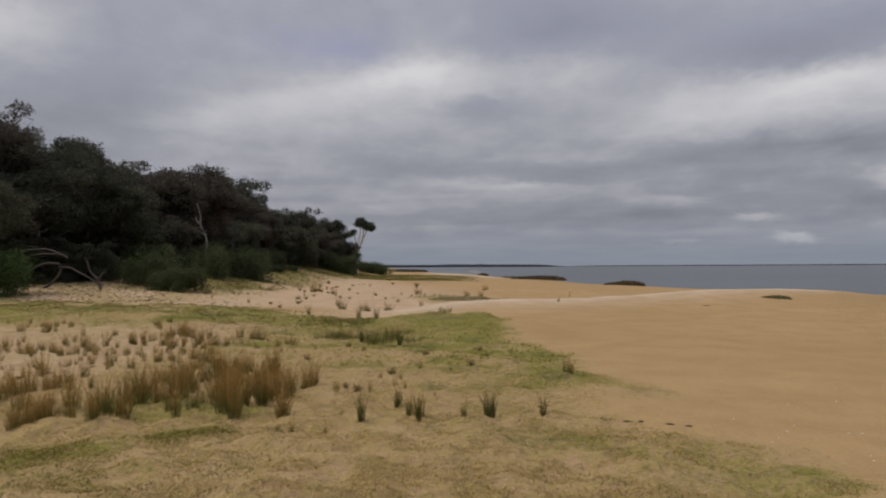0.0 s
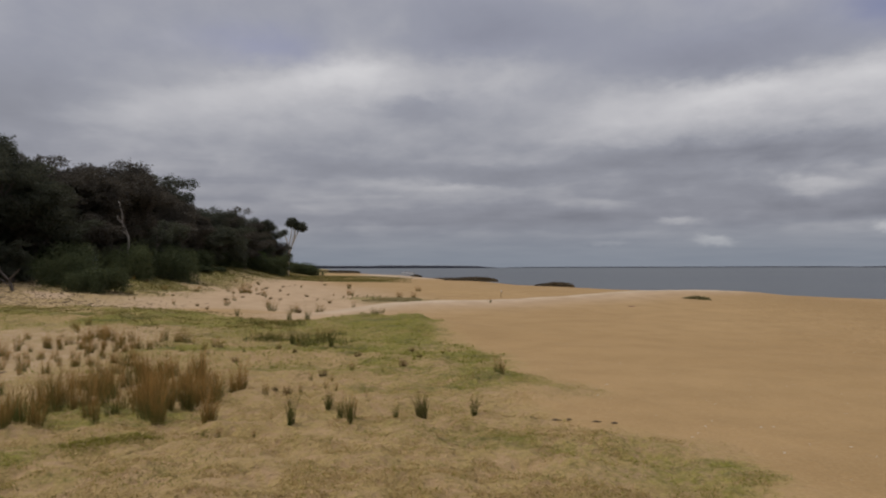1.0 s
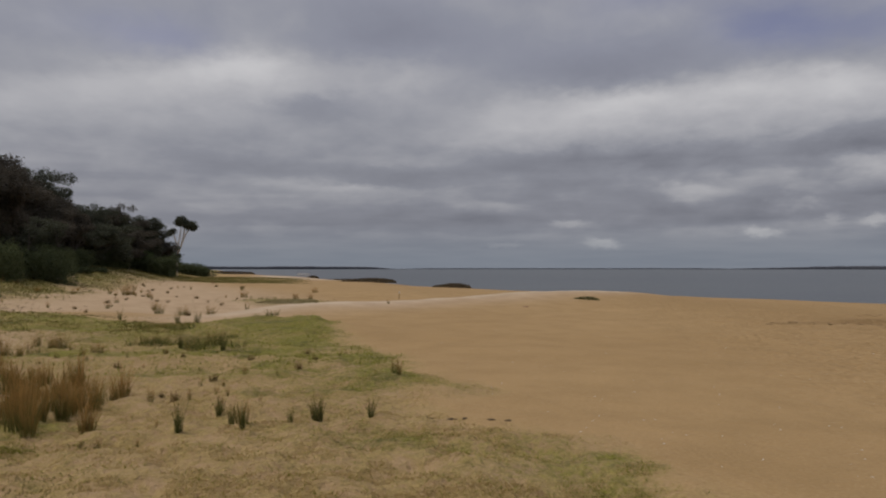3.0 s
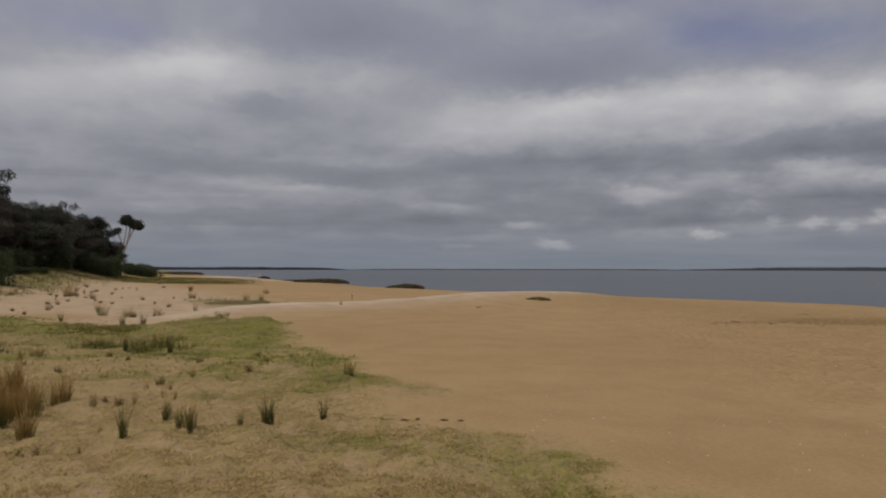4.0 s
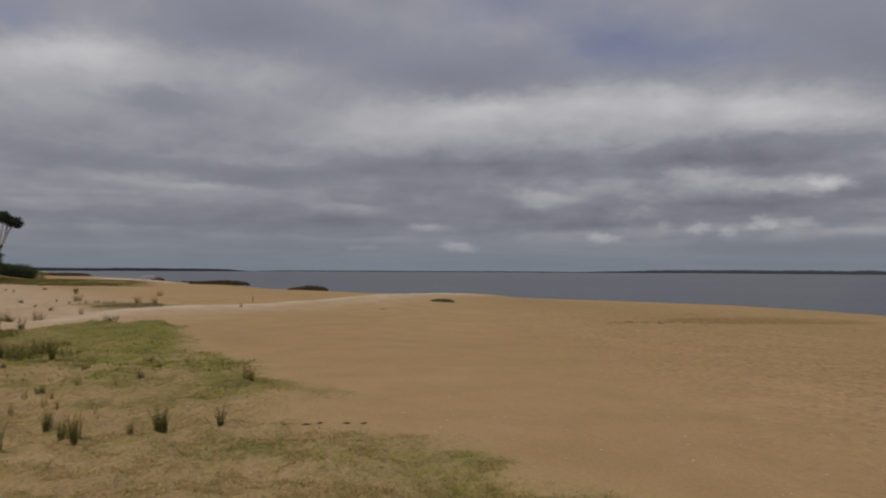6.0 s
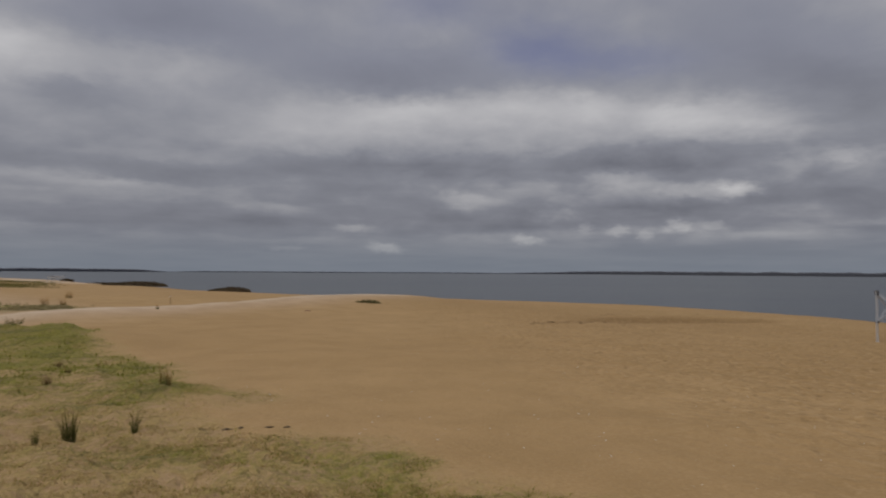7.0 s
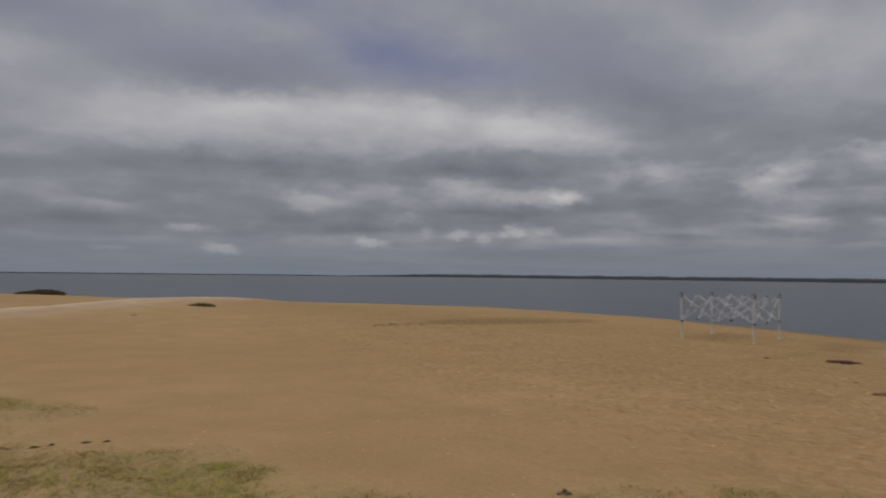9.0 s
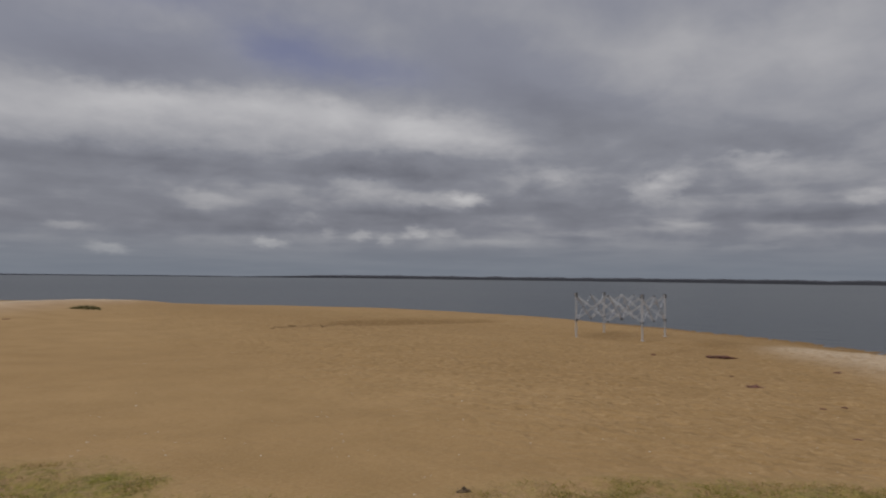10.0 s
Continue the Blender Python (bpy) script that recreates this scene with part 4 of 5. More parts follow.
scatter("turf", "tussocky grass on the turf hummock", MAT_TURF, 60000, over_turf(11, 28, "green"), 0.065, 0.006, 66, 1.2)
def along_verge(lot, count):
    """Where a worn lip of rougher grass runs through the near turf."""
    t = lot.random(count)
    wide = 0.07 + 0.16 * (1 - t)
    x = -4.5 + 2.9 * t + lot.normal(size=count) * wide
    y = np.interp(t, (0.0, 0.45, 0.8, 1.0), (5.0, 5.72, 6.4, 6.6)) + lot.normal(size=count) * wide
    return x, y, smooth(fbm(x * 2.2, y * 2.2, 4, 0.6), -0.12, 0.22)


def over_rough(lot, count):
    """Brownish rough grass along the back of the turf."""
    x = lot.uniform(-17, -2.0, count)
    y = 24.6 - 0.42 * (x + 15) + lot.normal(size=count) * 1.5
    return x, y, smooth(fbm(x * 0.6, y * 0.9, 4, 0.6), -0.2, 0.3)


scatter("turf", "rough green lip of longer turf", MAT_TURF, 4000, along_verge, 0.030, 0.0026, 67, 1.3)
scatter("rough_grass", "worn lip of brownish rough grass", MAT_ROUGH, 2600, along_verge, 0.034, 0.0026, 68, 1.2)
def over_scalped(lot, count):
    """Dry clumps among scalped sand in the near turf."""
    x, y = lot.uniform(-3.6, -1.0, count), lot.uniform(4.1, 5.7, count)
    return x, y, smooth(fbm(x * 2.6 + 3, y * 4.5, 4, 0.6), 0.02, 0.2) * (1 - smooth(y - 5.7 - 0.75 * (x + 3.1), -0.3, 0.0)) * (1 - smooth(x, -2.0, -1.0))


scatter("rough_grass", "dry brown clumps in scalped turf", MAT_ROUGH, 6500, over_scalped, 0.026, 0.0026, 70, 1.2)
scatter("rough_grass", "brownish rough grass behind the rushes", MAT_ROUGH, 26000, over_rough, 0.060, 0.006, 69, 0.9)
scatter("dune_grass", "long straw and green grass on the dune foot", MAT_DUNE, 150000, over_dune, 0.24, 0.010, 63)


# ------------------------------------------------------------------ trees and bushes
def leaf_cloud(lot, centres, sizes, per, leaf, flat=0.7, droop=0.3):
    """Leaves as small quads filling uneven clumps, densest at the clump's skin."""
    out = []
    for (cx, cy, cz), s in zip(centres, sizes):
        n = int(per * s * s)
        d = lot.normal(size=(n, 3))
        d /= np.linalg.norm(d, axis=1)[:, None]
        r = 0.55 + 0.45 * lot.random(n) ** 0.7
        lump = 0.8 + 0.35 * np.sin(d[:, 0] * 5 + cx * 3) * np.sin(d[:, 1] * 5 + cy) + 0.2 * lot.random(n)
        out.append(d * (r * lump * s)[:, None] * [1, 1, flat] + [cx, cy, cz])
    p = np.concatenate(out)
    n = len(p)
    a = lot.normal(size=(n, 3)) + [0, 0, -droop]
    a /= np.linalg.norm(a, axis=1)[:, None]
    b = np.cross(a, lot.normal(size=(n, 3)))
    b /= np.linalg.norm(b, axis=1)[:, None]
    l, w = leaf * lot.uniform(0.7, 1.4, n)[:, None], leaf * lot.uniform(0.4, 0.7, n)[:, None]
    verts = np.stack([p - a * l, p - b * w + a * l * 0.3, p + b * w + a * l * 0.3], 1).reshape(-1, 3)
    return verts, np.arange(3 * n).reshape(-1, 3)


def limb_path(lot, start, way, length, wander, steps=6, lift=0.0):
    pts, p, d = [Vector(start)], Vector(start), Vector(way).normalized()
    for _ in range(steps):
        d = (d + Vector(lot.normal(size=3)) * wander + Vector((0, 0, lift))).normalized()
        p = p + d * (length / steps)
        pts.append(p.copy())
    return pts


def tree_meshes(seed, tall, spread, crown_low, per, leaf, leafmat, barkmat, limbs=7, trunk=0.20, flat=0.62, lean=0.12, clump=0.34):
    """Trunk, limbs and crown of a coastal gum: forked, leaning, with a broken crown of many clumps."""
    lot = np.random.default_rng(seed)
    stem = limb_path(lot, (0, 0, -0.3), (lot.normal() * lean, lot.normal() * lean, 1), tall * 0.8, 0.10, 8)
    wood = [tube(stem, [trunk * (1.15 - 0.9 * i / 8) for i in range(9)], 8)]
    centres, sizes = [], []
    for k in range(limbs):
        u = crown_low + (1 - crown_low) * (k + 0.5) / limbs
        at = stem[min(8, int(u * 8))]
        a = k * 2.4 + lot.random()
        path = limb_path(lot, at, (math.cos(a), math.sin(a), 0.55), spread * lot.uniform(0.6, 1.05), 0.22, 5, 0.08)
        wood.append(tube(path, [trunk * (0.42 - 0.07 * i) for i in range(6)], 6))
        for q in (3, 4, 5):
            centres.append(tuple(path[q] + Vector(lot.normal(size=3)) * 0.25 * spread / 2.5))
            sizes.append(lot.uniform(0.55, 1.0) * spread * clump)
        for _ in range(2):
            fork = limb_path(lot, path[3], Vector(lot.normal(size=3)) + Vector((0, 0, 0.6)), spread * 0.4, 0.25, 4, 0.1)
            wood.append(tube(fork, [trunk * (0.2 - 0.04 * i) for i in range(5)], 5))
            centres.append(tuple(fork[-1]))
            sizes.append(lot.uniform(0.4, 0.8) * spread * clump)
    top = stem[-1]
    for _ in range(5):
        centres.append(tuple(top + Vector(lot.normal(size=3)) * 0.24 * spread))
        sizes.append(lot.uniform(0.6, 1.0) * spread * clump)
    v, f = joined(wood)
    return poly_mesh("trunk", v, f, barkmat, True), mesh_of("crown", *leaf_cloud(lot, centres, sizes, per, leaf, flat), leafmat)


def top_of(kind):
    return max(v.co.z for v in kind[1].vertices)


def plant_tree(kind, x, y, size, turn, label, group, name="gum_tree", wide=1.0):
    trunk, crown = kind
    ob = empty(name, (x, y, lie(x, y)), turn)
    part("trunk", trunk, ob)
    part("crown", crown, ob)
    ob.matrix_basis = ob.matrix_basis @ Matrix.Diagonal((size * wide, size * wide, size, 1))
    return tagged(ob, label, "tree", group)


GUMS = [tree_meshes(70 + k, 9.0, 3.2, 0.40, 640, 0.090, (MAT_GUM, MAT_BROWN_GUM)[k // 3], MAT_BARK, 8, clump=0.38, flat=0.68) for k in range(6)]
UNDER = [tree_meshes(80 + k, 5.2, 2.8, 0.25, 700, 0.088, (MAT_GUM, MAT_BROWN_GUM)[k % 2], MAT_BARK, 8, 0.13) for k in range(4)]
THICK = tree_meshes(88, 6.4, 2.6, 0.08, 600, 0.11, MAT_GUM, MAT_BARK, 12, 0.15, 0.8)
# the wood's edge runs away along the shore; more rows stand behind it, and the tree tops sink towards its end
grove = np.random.default_rng(29)


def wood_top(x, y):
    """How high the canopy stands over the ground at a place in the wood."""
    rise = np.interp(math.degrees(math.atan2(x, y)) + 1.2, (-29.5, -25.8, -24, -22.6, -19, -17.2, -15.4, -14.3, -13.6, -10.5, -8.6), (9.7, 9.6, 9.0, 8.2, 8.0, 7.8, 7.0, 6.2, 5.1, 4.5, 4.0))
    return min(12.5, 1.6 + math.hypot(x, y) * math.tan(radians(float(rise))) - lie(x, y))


for row in range(3):
    for k in range((15, 16, 9)[row]):
        y = 35 + k * (5.1, 5.1, 9.0)[row] + grove.uniform(-1.4, 1.4)
        x = -23.0 + 0.09 * (y - 36) - (1.6 if y > 74 else 0.0) - row * 4.6 + grove.uniform(-1.0, 1.0)
        kind = GUMS[int(grove.integers(3)) + (3 if 47 + grove.uniform(-5, 12) < y < 80 else 0)]
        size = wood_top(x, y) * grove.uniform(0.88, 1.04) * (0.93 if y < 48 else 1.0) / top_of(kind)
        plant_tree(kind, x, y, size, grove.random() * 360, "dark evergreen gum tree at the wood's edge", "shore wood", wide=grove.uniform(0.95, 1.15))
for k in range(25):
    y = 36 + k * 2.9 + grove.uniform(-1, 1)
    x = -22.0 + 0.085 * (y - 36) + grove.uniform(-1.8, 0.6) - 4.0 * (1 - float(smooth(np.float64(y), 44, 50)))
    plant_tree(UNDER[int(grove.integers(4))], x, y, grove.uniform(0.65, 1.0), grove.random() * 360, "low dark tree below the gum trees", "shore wood", "small_tree", 1.25)
for x, y, tall in [(-17.4, 106.0, 7.9), (-19.2, 103.0, 8.6), (-20.8, 98.0, 8.8), (-28.0, 41.5, 11.3), (-31, 34, 9.6), (-35, 28, 9.5), (-40, 36, 9.5), (-25.0, 43.6, 8.6), (-23.6, 45.5, 8.4)]:
    kind = GUMS[int(grove.integers(6))]
    plant_tree(kind, x, y, tall / top_of(kind), grove.random() * 360, "tall dark gum tree at the wood's edge", "shore wood", wide=0.9)
for x, y in [(-26.5, 31.5), (-25.5, 36), (-25, 40.5), (-24.5, 45), (-27, 49), (-29, 34), (-30, 42), (-24, 54), (-22.5, 62), (-23, 70), (-21.5, 78)]:
    plant_tree(THICK, x, y, rng.uniform(0.6, 0.8), rng.random() * 360, "dense dark understorey tree in the wood", "shore wood", "small_tree", 1.3)
for x, y, size in ((-25.2, 49.5, 0.75), (-26.8, 46.5, 0.75), (-29.0, 52.0, 0.8), (-27.6, 57.0, 0.8), (-23.6, 47.0, 0.6)):
    plant_tree(THICK, x, y, size, grove.random() * 360, "dense dark understorey tree in the wood", "shore wood", "small_tree", 1.4)
for x, y, size in ((-23.6, 38.6, 0.50), (-24.8, 37.4, 0.45), (-21.8, 40.2, 0.42), (-20.2, 40.6, 0.36), (-26.0, 38.8, 0.6)):
    plant_tree(THICK, x, y, size, grove.random() * 360, "dense dark understorey tree in the wood", "shore wood", "small_tree", 1.3)
plant_tree(THICK, -15.2, 111.0, 4.7 / top_of(THICK), 40, "dense dark tree leafy down to the ground", "shore wood", "small_tree", 1.35)
for x, y in ((-18.2, 88.0), (-18.8, 94.0), (-19.5, 100.0)):
    plant_tree(UNDER[int(grove.integers(4))], x, y, 0.75, grove.random() * 360, "low dark tree below the gum trees", "shore wood", "small_tree", 1.2)
plant_tree(THICK, -17.2, 109.5, 6.4 / top_of(THICK), 190, "dense dark tree leafy down to the ground", "shore wood", "small_tree", 1.0)


def build_lone_tree():
    """The tall pale-stemmed tree that stands clear at the end of the wood."""
    lot = np.random.default_rng(101)
    base = (-14.6, 117.0)
    ob = empty("gum_tree", (*base, lie(*base)))
    stems = [[(0, 0, -0.3), (0.0, 0.0, 3.4), (0.2, 0.1, 5.6), (0.45, 0.1, 7.2), (0.6, 0.1, 8.4)],
             [(0.0, 0.0, 3.3), (0.65, -0.1, 5.2), (1.25, -0.2, 6.7), (2.0, -0.2, 8.0)],
             [(0.0, 0.0, 3.6), (-0.15, 0.2, 5.2), (-0.5, 0.3, 6.3), (-0.8, 0.3, 7.0)],
             [(0.65, -0.1, 5.2), (0.95, 0.1, 6.8), (1.1, 0.2, 8.3)]]
    v, f = joined([tube(p, [0.15 - 0.02 * i for i in range(len(p))], 7) for p in stems])
    part("trunk", poly_mesh("trunk", v, f, MAT_WHITE_BARK, True), ob, "slender pale forked trunk")
    centres = [(0.6, 0.1, 8.5), (0.1, 0.3, 8.6), (1.1, 0, 8.7), (0.6, 0.2, 9.3), (0.2, -0.2, 9.0), (1.9, -0.2, 8.0), (1.4, -0.1, 8.1), (2.5, -0.3, 7.9), (2.1, 0, 8.5), (2.3, 0.3, 7.6), (-0.9, 0.3, 7.1), (-1.3, 0.3, 6.8), (-0.7, 0.1, 7.4)]
    sizes = [1.05, 0.8, 0.85, 0.8, 0.7, 1.05, 0.8, 0.75, 0.8, 0.6, 0.75, 0.6, 0.5]
    part("crown", mesh_of("crown", *leaf_cloud(lot, centres, sizes, 900, 0.12, 0.6), MAT_GUM), ob, "dark flat-topped clumps of leaves")
    return tagged(ob, "tall gum tree with pale forked trunk and high dark crown", "tree")


build_lone_tree()


def bush_mesh(seed, wide, tall, leaf, per, mat):
    lot = np.random.default_rng(seed)
    centres, sizes = [], []
    for _ in range(18):
        a, r = lot.random() * 2 * math.pi, wide * 0.75 * math.sqrt(lot.random())
        z = tall * lot.uniform(0.10, 0.72) * (1 - 0.5 * (r / wide) ** 2)
        centres.append((r * math.cos(a), r * math.sin(a), z))
        sizes.append(lot.uniform(0.28, 0.48) * min(wide, tall * 1.3))
    stems = [tube(limb_path(lot, (0, 0, -0.1), Vector(c) + Vector((0, 0, 0.2)), Vector(c).length, 0.15, 4), [0.05, 0.04, 0.03, 0.02, 0.012], 5) for c in centres[:7]]
    v, f = joined(stems)
    return poly_mesh("stems", v, f, MAT_BARK, True), mesh_of("leaves", *leaf_cloud(lot, centres, sizes, per, leaf, 0.8), mat)


def plant_bush(kind, x, y, size, label, group, wide=1.0):
    stems, leaves = kind
    ob = empty("bush", (x, y, lie(x, y)), rng.random() * 360)
    part("stems", stems, ob)
    part("leaves", leaves, ob)
    ob.matrix_basis = ob.matrix_basis @ Matrix.Diagonal((size * wide, size * wide, size, 1))
    return tagged(ob, label, "bush", group)


BUSHES = [bush_mesh(90 + k, 2.2, 2.0, 0.065, 1350, MAT_BUSH) for k in range(3)]
OLIVES = [bush_mesh(95 + k, 2.2, 1.8, 0.065, 1350, MAT_OLIVE) for k in range(3)]
for x, y, size, wide in [(-20.95, 31.6, 1.15, 0.95), 
                         (-17.9, 98.0, 1.75, 0.68)]:
    plant_bush(BUSHES[int(rng.integers(3))], x, y, size, "dense dark green coastal bush on the dune foot", "bushes before the wood", wide)
for x, y, size, wide in [(-17.6, 40.6, 1.05, 0.68), (-14.9, 38.8, 0.85, 0.9), (-17.4, 50.0, 1.62, 0.56), (-15.9, 55.0, 1.4, 0.72), (-17.6, 80.0, 1.1, 1.0), (-18.2, 86.5, 1.2, 1.0), (-17.5, 62.0, 1.45, 0.72), (-17.6, 67.0, 1.05, 0.95), (-20.6, 47.0, 1.4, 1.0), (-18.8, 71.0, 1.1, 1.1),
                         (-23.4, 40.6, 0.75, 1.0), (-21.4, 43.0, 0.8, 1.0), (-25.0, 38.6, 0.9, 1.0), (-22.6, 42.0, 0.7, 1.1), (-15.4, 141.0, 1.55, 1.1), (-13.4, 141.5, 1.3, 1.05), (-16.6, 107.5, 1.3, 0.9), (-18.2, 104.0, 1.2, 1.0), (-13.7, 94.5, 1.7, 0.75), (-15.6, 93.0, 1.3, 0.9), (-15.6, 63.5, 0.36, 1.3), (-15.2, 67.5, 0.34, 1.4)]:
    plant_bush(OLIVES[int(rng.integers(3))], x, y, size, "rounded olive-green coastal bush", "bushes before the wood", wide)


def rounded(points, steps=4):
    """A smooth curve through the points."""
    pts = [Vector(p) for p in points]
    pts = [2 * pts[0] - pts[1]] + pts + [2 * pts[-1] - pts[-2]]
    out = []
    for a, b, c, d in zip(pts, pts[1:], pts[2:], pts[3:]):
        for q in range(steps):
            t = q / steps
            out.append(0.5 * (2 * b + (c - a) * t + (2 * a - 5 * b + 4 * c - d) * t * t + (3 * b - a - 3 * c + d) * t**3))
    return out + [pts[-2]]


def build_dead_wood():
    """Bleached, twisted limbs of fallen trees at the wood's edge."""
    def limbs(name, label, mat, base, paths, thick):
        ob = empty(name, (*base, lie(*base)))
        for k, p in enumerate(paths):
            p = rounded(p)
            v, f = tube(p, [thick * (1 - 0.75 * i / (len(p) - 1)) * (1.0 if k == 0 else 0.75) for i in range(len(p))], 7)
            part("limb" if k else "stem", poly_mesh("limb", v, f, mat, True), ob)
        tagged(ob, label, "dead tree", "dead wood at the wood's edge")
    limbs("fallen_tree", "bleached twisted fallen tree limbs before the wood", MAT_DEAD, (-20.93, 36.3),
          [[(-0.42, 0.00, -0.14), (0.12, 0.00, 0.25), (0.56, 0.09, 0.85), (0.51, 0.09, 1.27)],
           [(0.51, 0.09, 1.27), (0.00, 0.00, 1.34), (-0.47, 0.00, 1.21), (-0.84, -0.09, 1.00), (-1.13, -0.19, 0.73)],
           [(0.84, 0.28, 1.60), (0.48, 0.19, 1.82), (-0.26, 0.09, 2.08), (-1.43, 0.00, 1.96), (-2.48, -0.09, 1.55)],
           [(0.51, 0.19, 1.77), (-0.09, 0.28, 1.82), (-1.04, 0.19, 1.74), (-2.00, 0.09, 1.32)],
           [(0.51, 0.09, 1.13), (1.02, 0.19, 1.09), (1.44, 0.19, 0.87), (2.22, 0.09, 0.48), (2.68, 0.00, 0.11)]], 0.095)
    limbs("fallen_tree", "grey bent fallen branches on the sand edge", MAT_DEAD, (-18.32, 36.4),
          [[(0.14, 0.00, -0.09), (0.00, 0.00, 0.45), (-0.45, 0.00, 0.96), (-0.56, -0.05, 1.38), (-0.68, -0.09, 1.70)],
           [(-0.02, 0.00, 0.54), (0.23, -0.09, 0.82), (0.58, -0.19, 1.10)]], 0.08)
    limbs("dead_tree", "bare bleached dead tree trunk among bushes", MAT_PALE_BARK, (-17.95, 51.95),
          [[(0.00, 0.00, -0.20), (-0.03, 0.00, 2.19), (-0.10, 0.00, 2.99), (-0.47, 0.00, 3.84), (-0.45, -0.10, 4.49), (-0.72, -0.10, 5.49)],
           [(-0.15, 0.00, 3.09), (-0.65, -0.10, 3.41), (-1.12, -0.10, 3.59)],
           [(-0.47, 0.00, 3.89), (-0.75, -0.10, 4.19), (-0.80, -0.10, 4.49)]], 0.12)
    for x, y, tall, lean in [(-18.2, 58.0, 4.6, 0.35), (-17.4, 63.5, 4.2, 0.02), (-18.0, 68.0, 3.6, 0.3), (-23.0, 52.0, 5.0, 0.2), (-21.0, 55.5, 4.2, 0.1),
                             (-17.6, 73.0, 4.6, -0.1), (-18.6, 84.0, 5.0, 0.15), (-17.6, 97.0, 4.6, 0.1), (-19.0, 87.0, 4.2, 0.3)]:
        lot = np.random.default_rng(int(tall * 100 + y))
        path = limb_path(lot, (0, 0, -0.2), (lean, 0, 1), tall, 0.10, 6)
        limbs("dead_tree", "slender grey bare trunk at the wood's edge", MAT_DEAD, (x, y), [[tuple(q) for q in path], [tuple(path[3]), tuple(path[3] + Vector((0.5, 0, 0.9)))]], 0.055)


build_dead_wood()


# ------------------------------------------------------------------ the beach: low banks of plants, weed, wrack, shells
def build_bank(name, label, x, y, turn, long, deep, tall, mat, per, leaf, category="bank"):
    """A low heap grown over with matted plants."""
    lot = np.random.default_rng(int(abs(x) * 100))
    ob = empty(name, (x, y, lie(x, y)), turn)
    n, m = 24, 10
    verts, faces = [], []
    for i in range(n + 1):
        for j in range(m + 1):
            u, v = i / n * 2 - 1, j / m * 2 - 1
            z = tall * max(0.0, 1 - u * u) ** 0.8 * max(0.0, 1 - v * v) * (0.8 + 0.25 * u + 0.5 * float(fbm(np.float64(i * 0.3 + x), np.float64(j * 0.3), 3)))
            verts.append((u * long / 2, v * deep / 2, max(z, 0.0) - 0.12))
    for i in range(n):
        for j in range(m):
            a = i * (m + 1) + j
            faces.append((a, a + m + 1, a + m + 2, a + 1))
    part("mound", poly_mesh("mound", verts, faces, mat, True), ob)
    u, v = lot.uniform(-0.95, 0.95, per), lot.uniform(-0.9, 0.9, per)
    z = tall * (1 - u * u) ** 0.8 * (1 - v * v) * (0.8 + 0.25 * u) - 0.1
    p = np.stack([u * long / 2, v * deep / 2, z + lot.random(per) * tall * 0.15], 1)
    a = lot.normal(size=(per, 3)) * [1, 1, 0.6] + [0, 0, 0.5]
    a /= np.linalg.norm(a, axis=1)[:, None]
    b = np.cross(a, lot.normal(size=(per, 3)))
    b /= np.linalg.norm(b, axis=1)[:, None]
    w = leaf * lot.uniform(0.6, 1.4, per)[:, None]
    verts = np.stack([p - b * w * 0.3, p + b * w * 0.3, p + a * w], 1).reshape(-1, 3)
    part("leaves", mesh_of("leaves", verts, np.arange(3 * per).reshape(-1, 3), mat), ob)
    return tagged(ob, label, category)


build_bank("plant_bank", "low dark plant-covered bank beside the water", 19.3, 73.0, -14, 4.4, 2.4, 0.50, MAT_BANK, 1600, 0.22, "plants")
build_bank("plant_bank", "long low dark plant-covered bank on the beach", 14.6, 106.0, -8, 9.0, 3.2, 0.66, MAT_BANK, 2600, 0.25, "plants")
build_bank("plant_bank", "thin dark line of plants far along the beach", 13.6, 138.0, -4, 8.5, 2.6, 0.36, MAT_BANK, 1500, 0.25, "plants")
build_bank("plant_bank", "thin dark line of plants far along the beach", -13.5, 222.0, 0, 18.0, 5.0, 0.8, MAT_BANK, 1500, 0.4, "plants")
build_bank("plant_bank", "thin dark line of plants far along the beach", 11.0, 190.0, 0, 3.4, 2.0, 0.75, MAT_BANK, 600, 0.3, "plants")
build_bank("creeping_plant", "low olive creeping plant on bare sand", 15.3, 31.7, -25, 1.5, 0.9, 0.19, MAT_DUNE_LEAF, 700, 0.10, "plants")
build_bank("creeping_plant", "flat mat of olive-green creeping plants on sand", 0.9, 39.5, 0, 3.6, 1.5, 0.15, MAT_CREEPER, 2600, 0.09, "plants")
build_bank("creeping_plant", "small dark plant at the water's edge", 22.2, 74.5, -10, 0.7, 0.5, 0.22, MAT_BANK, 120, 0.12, "plants")


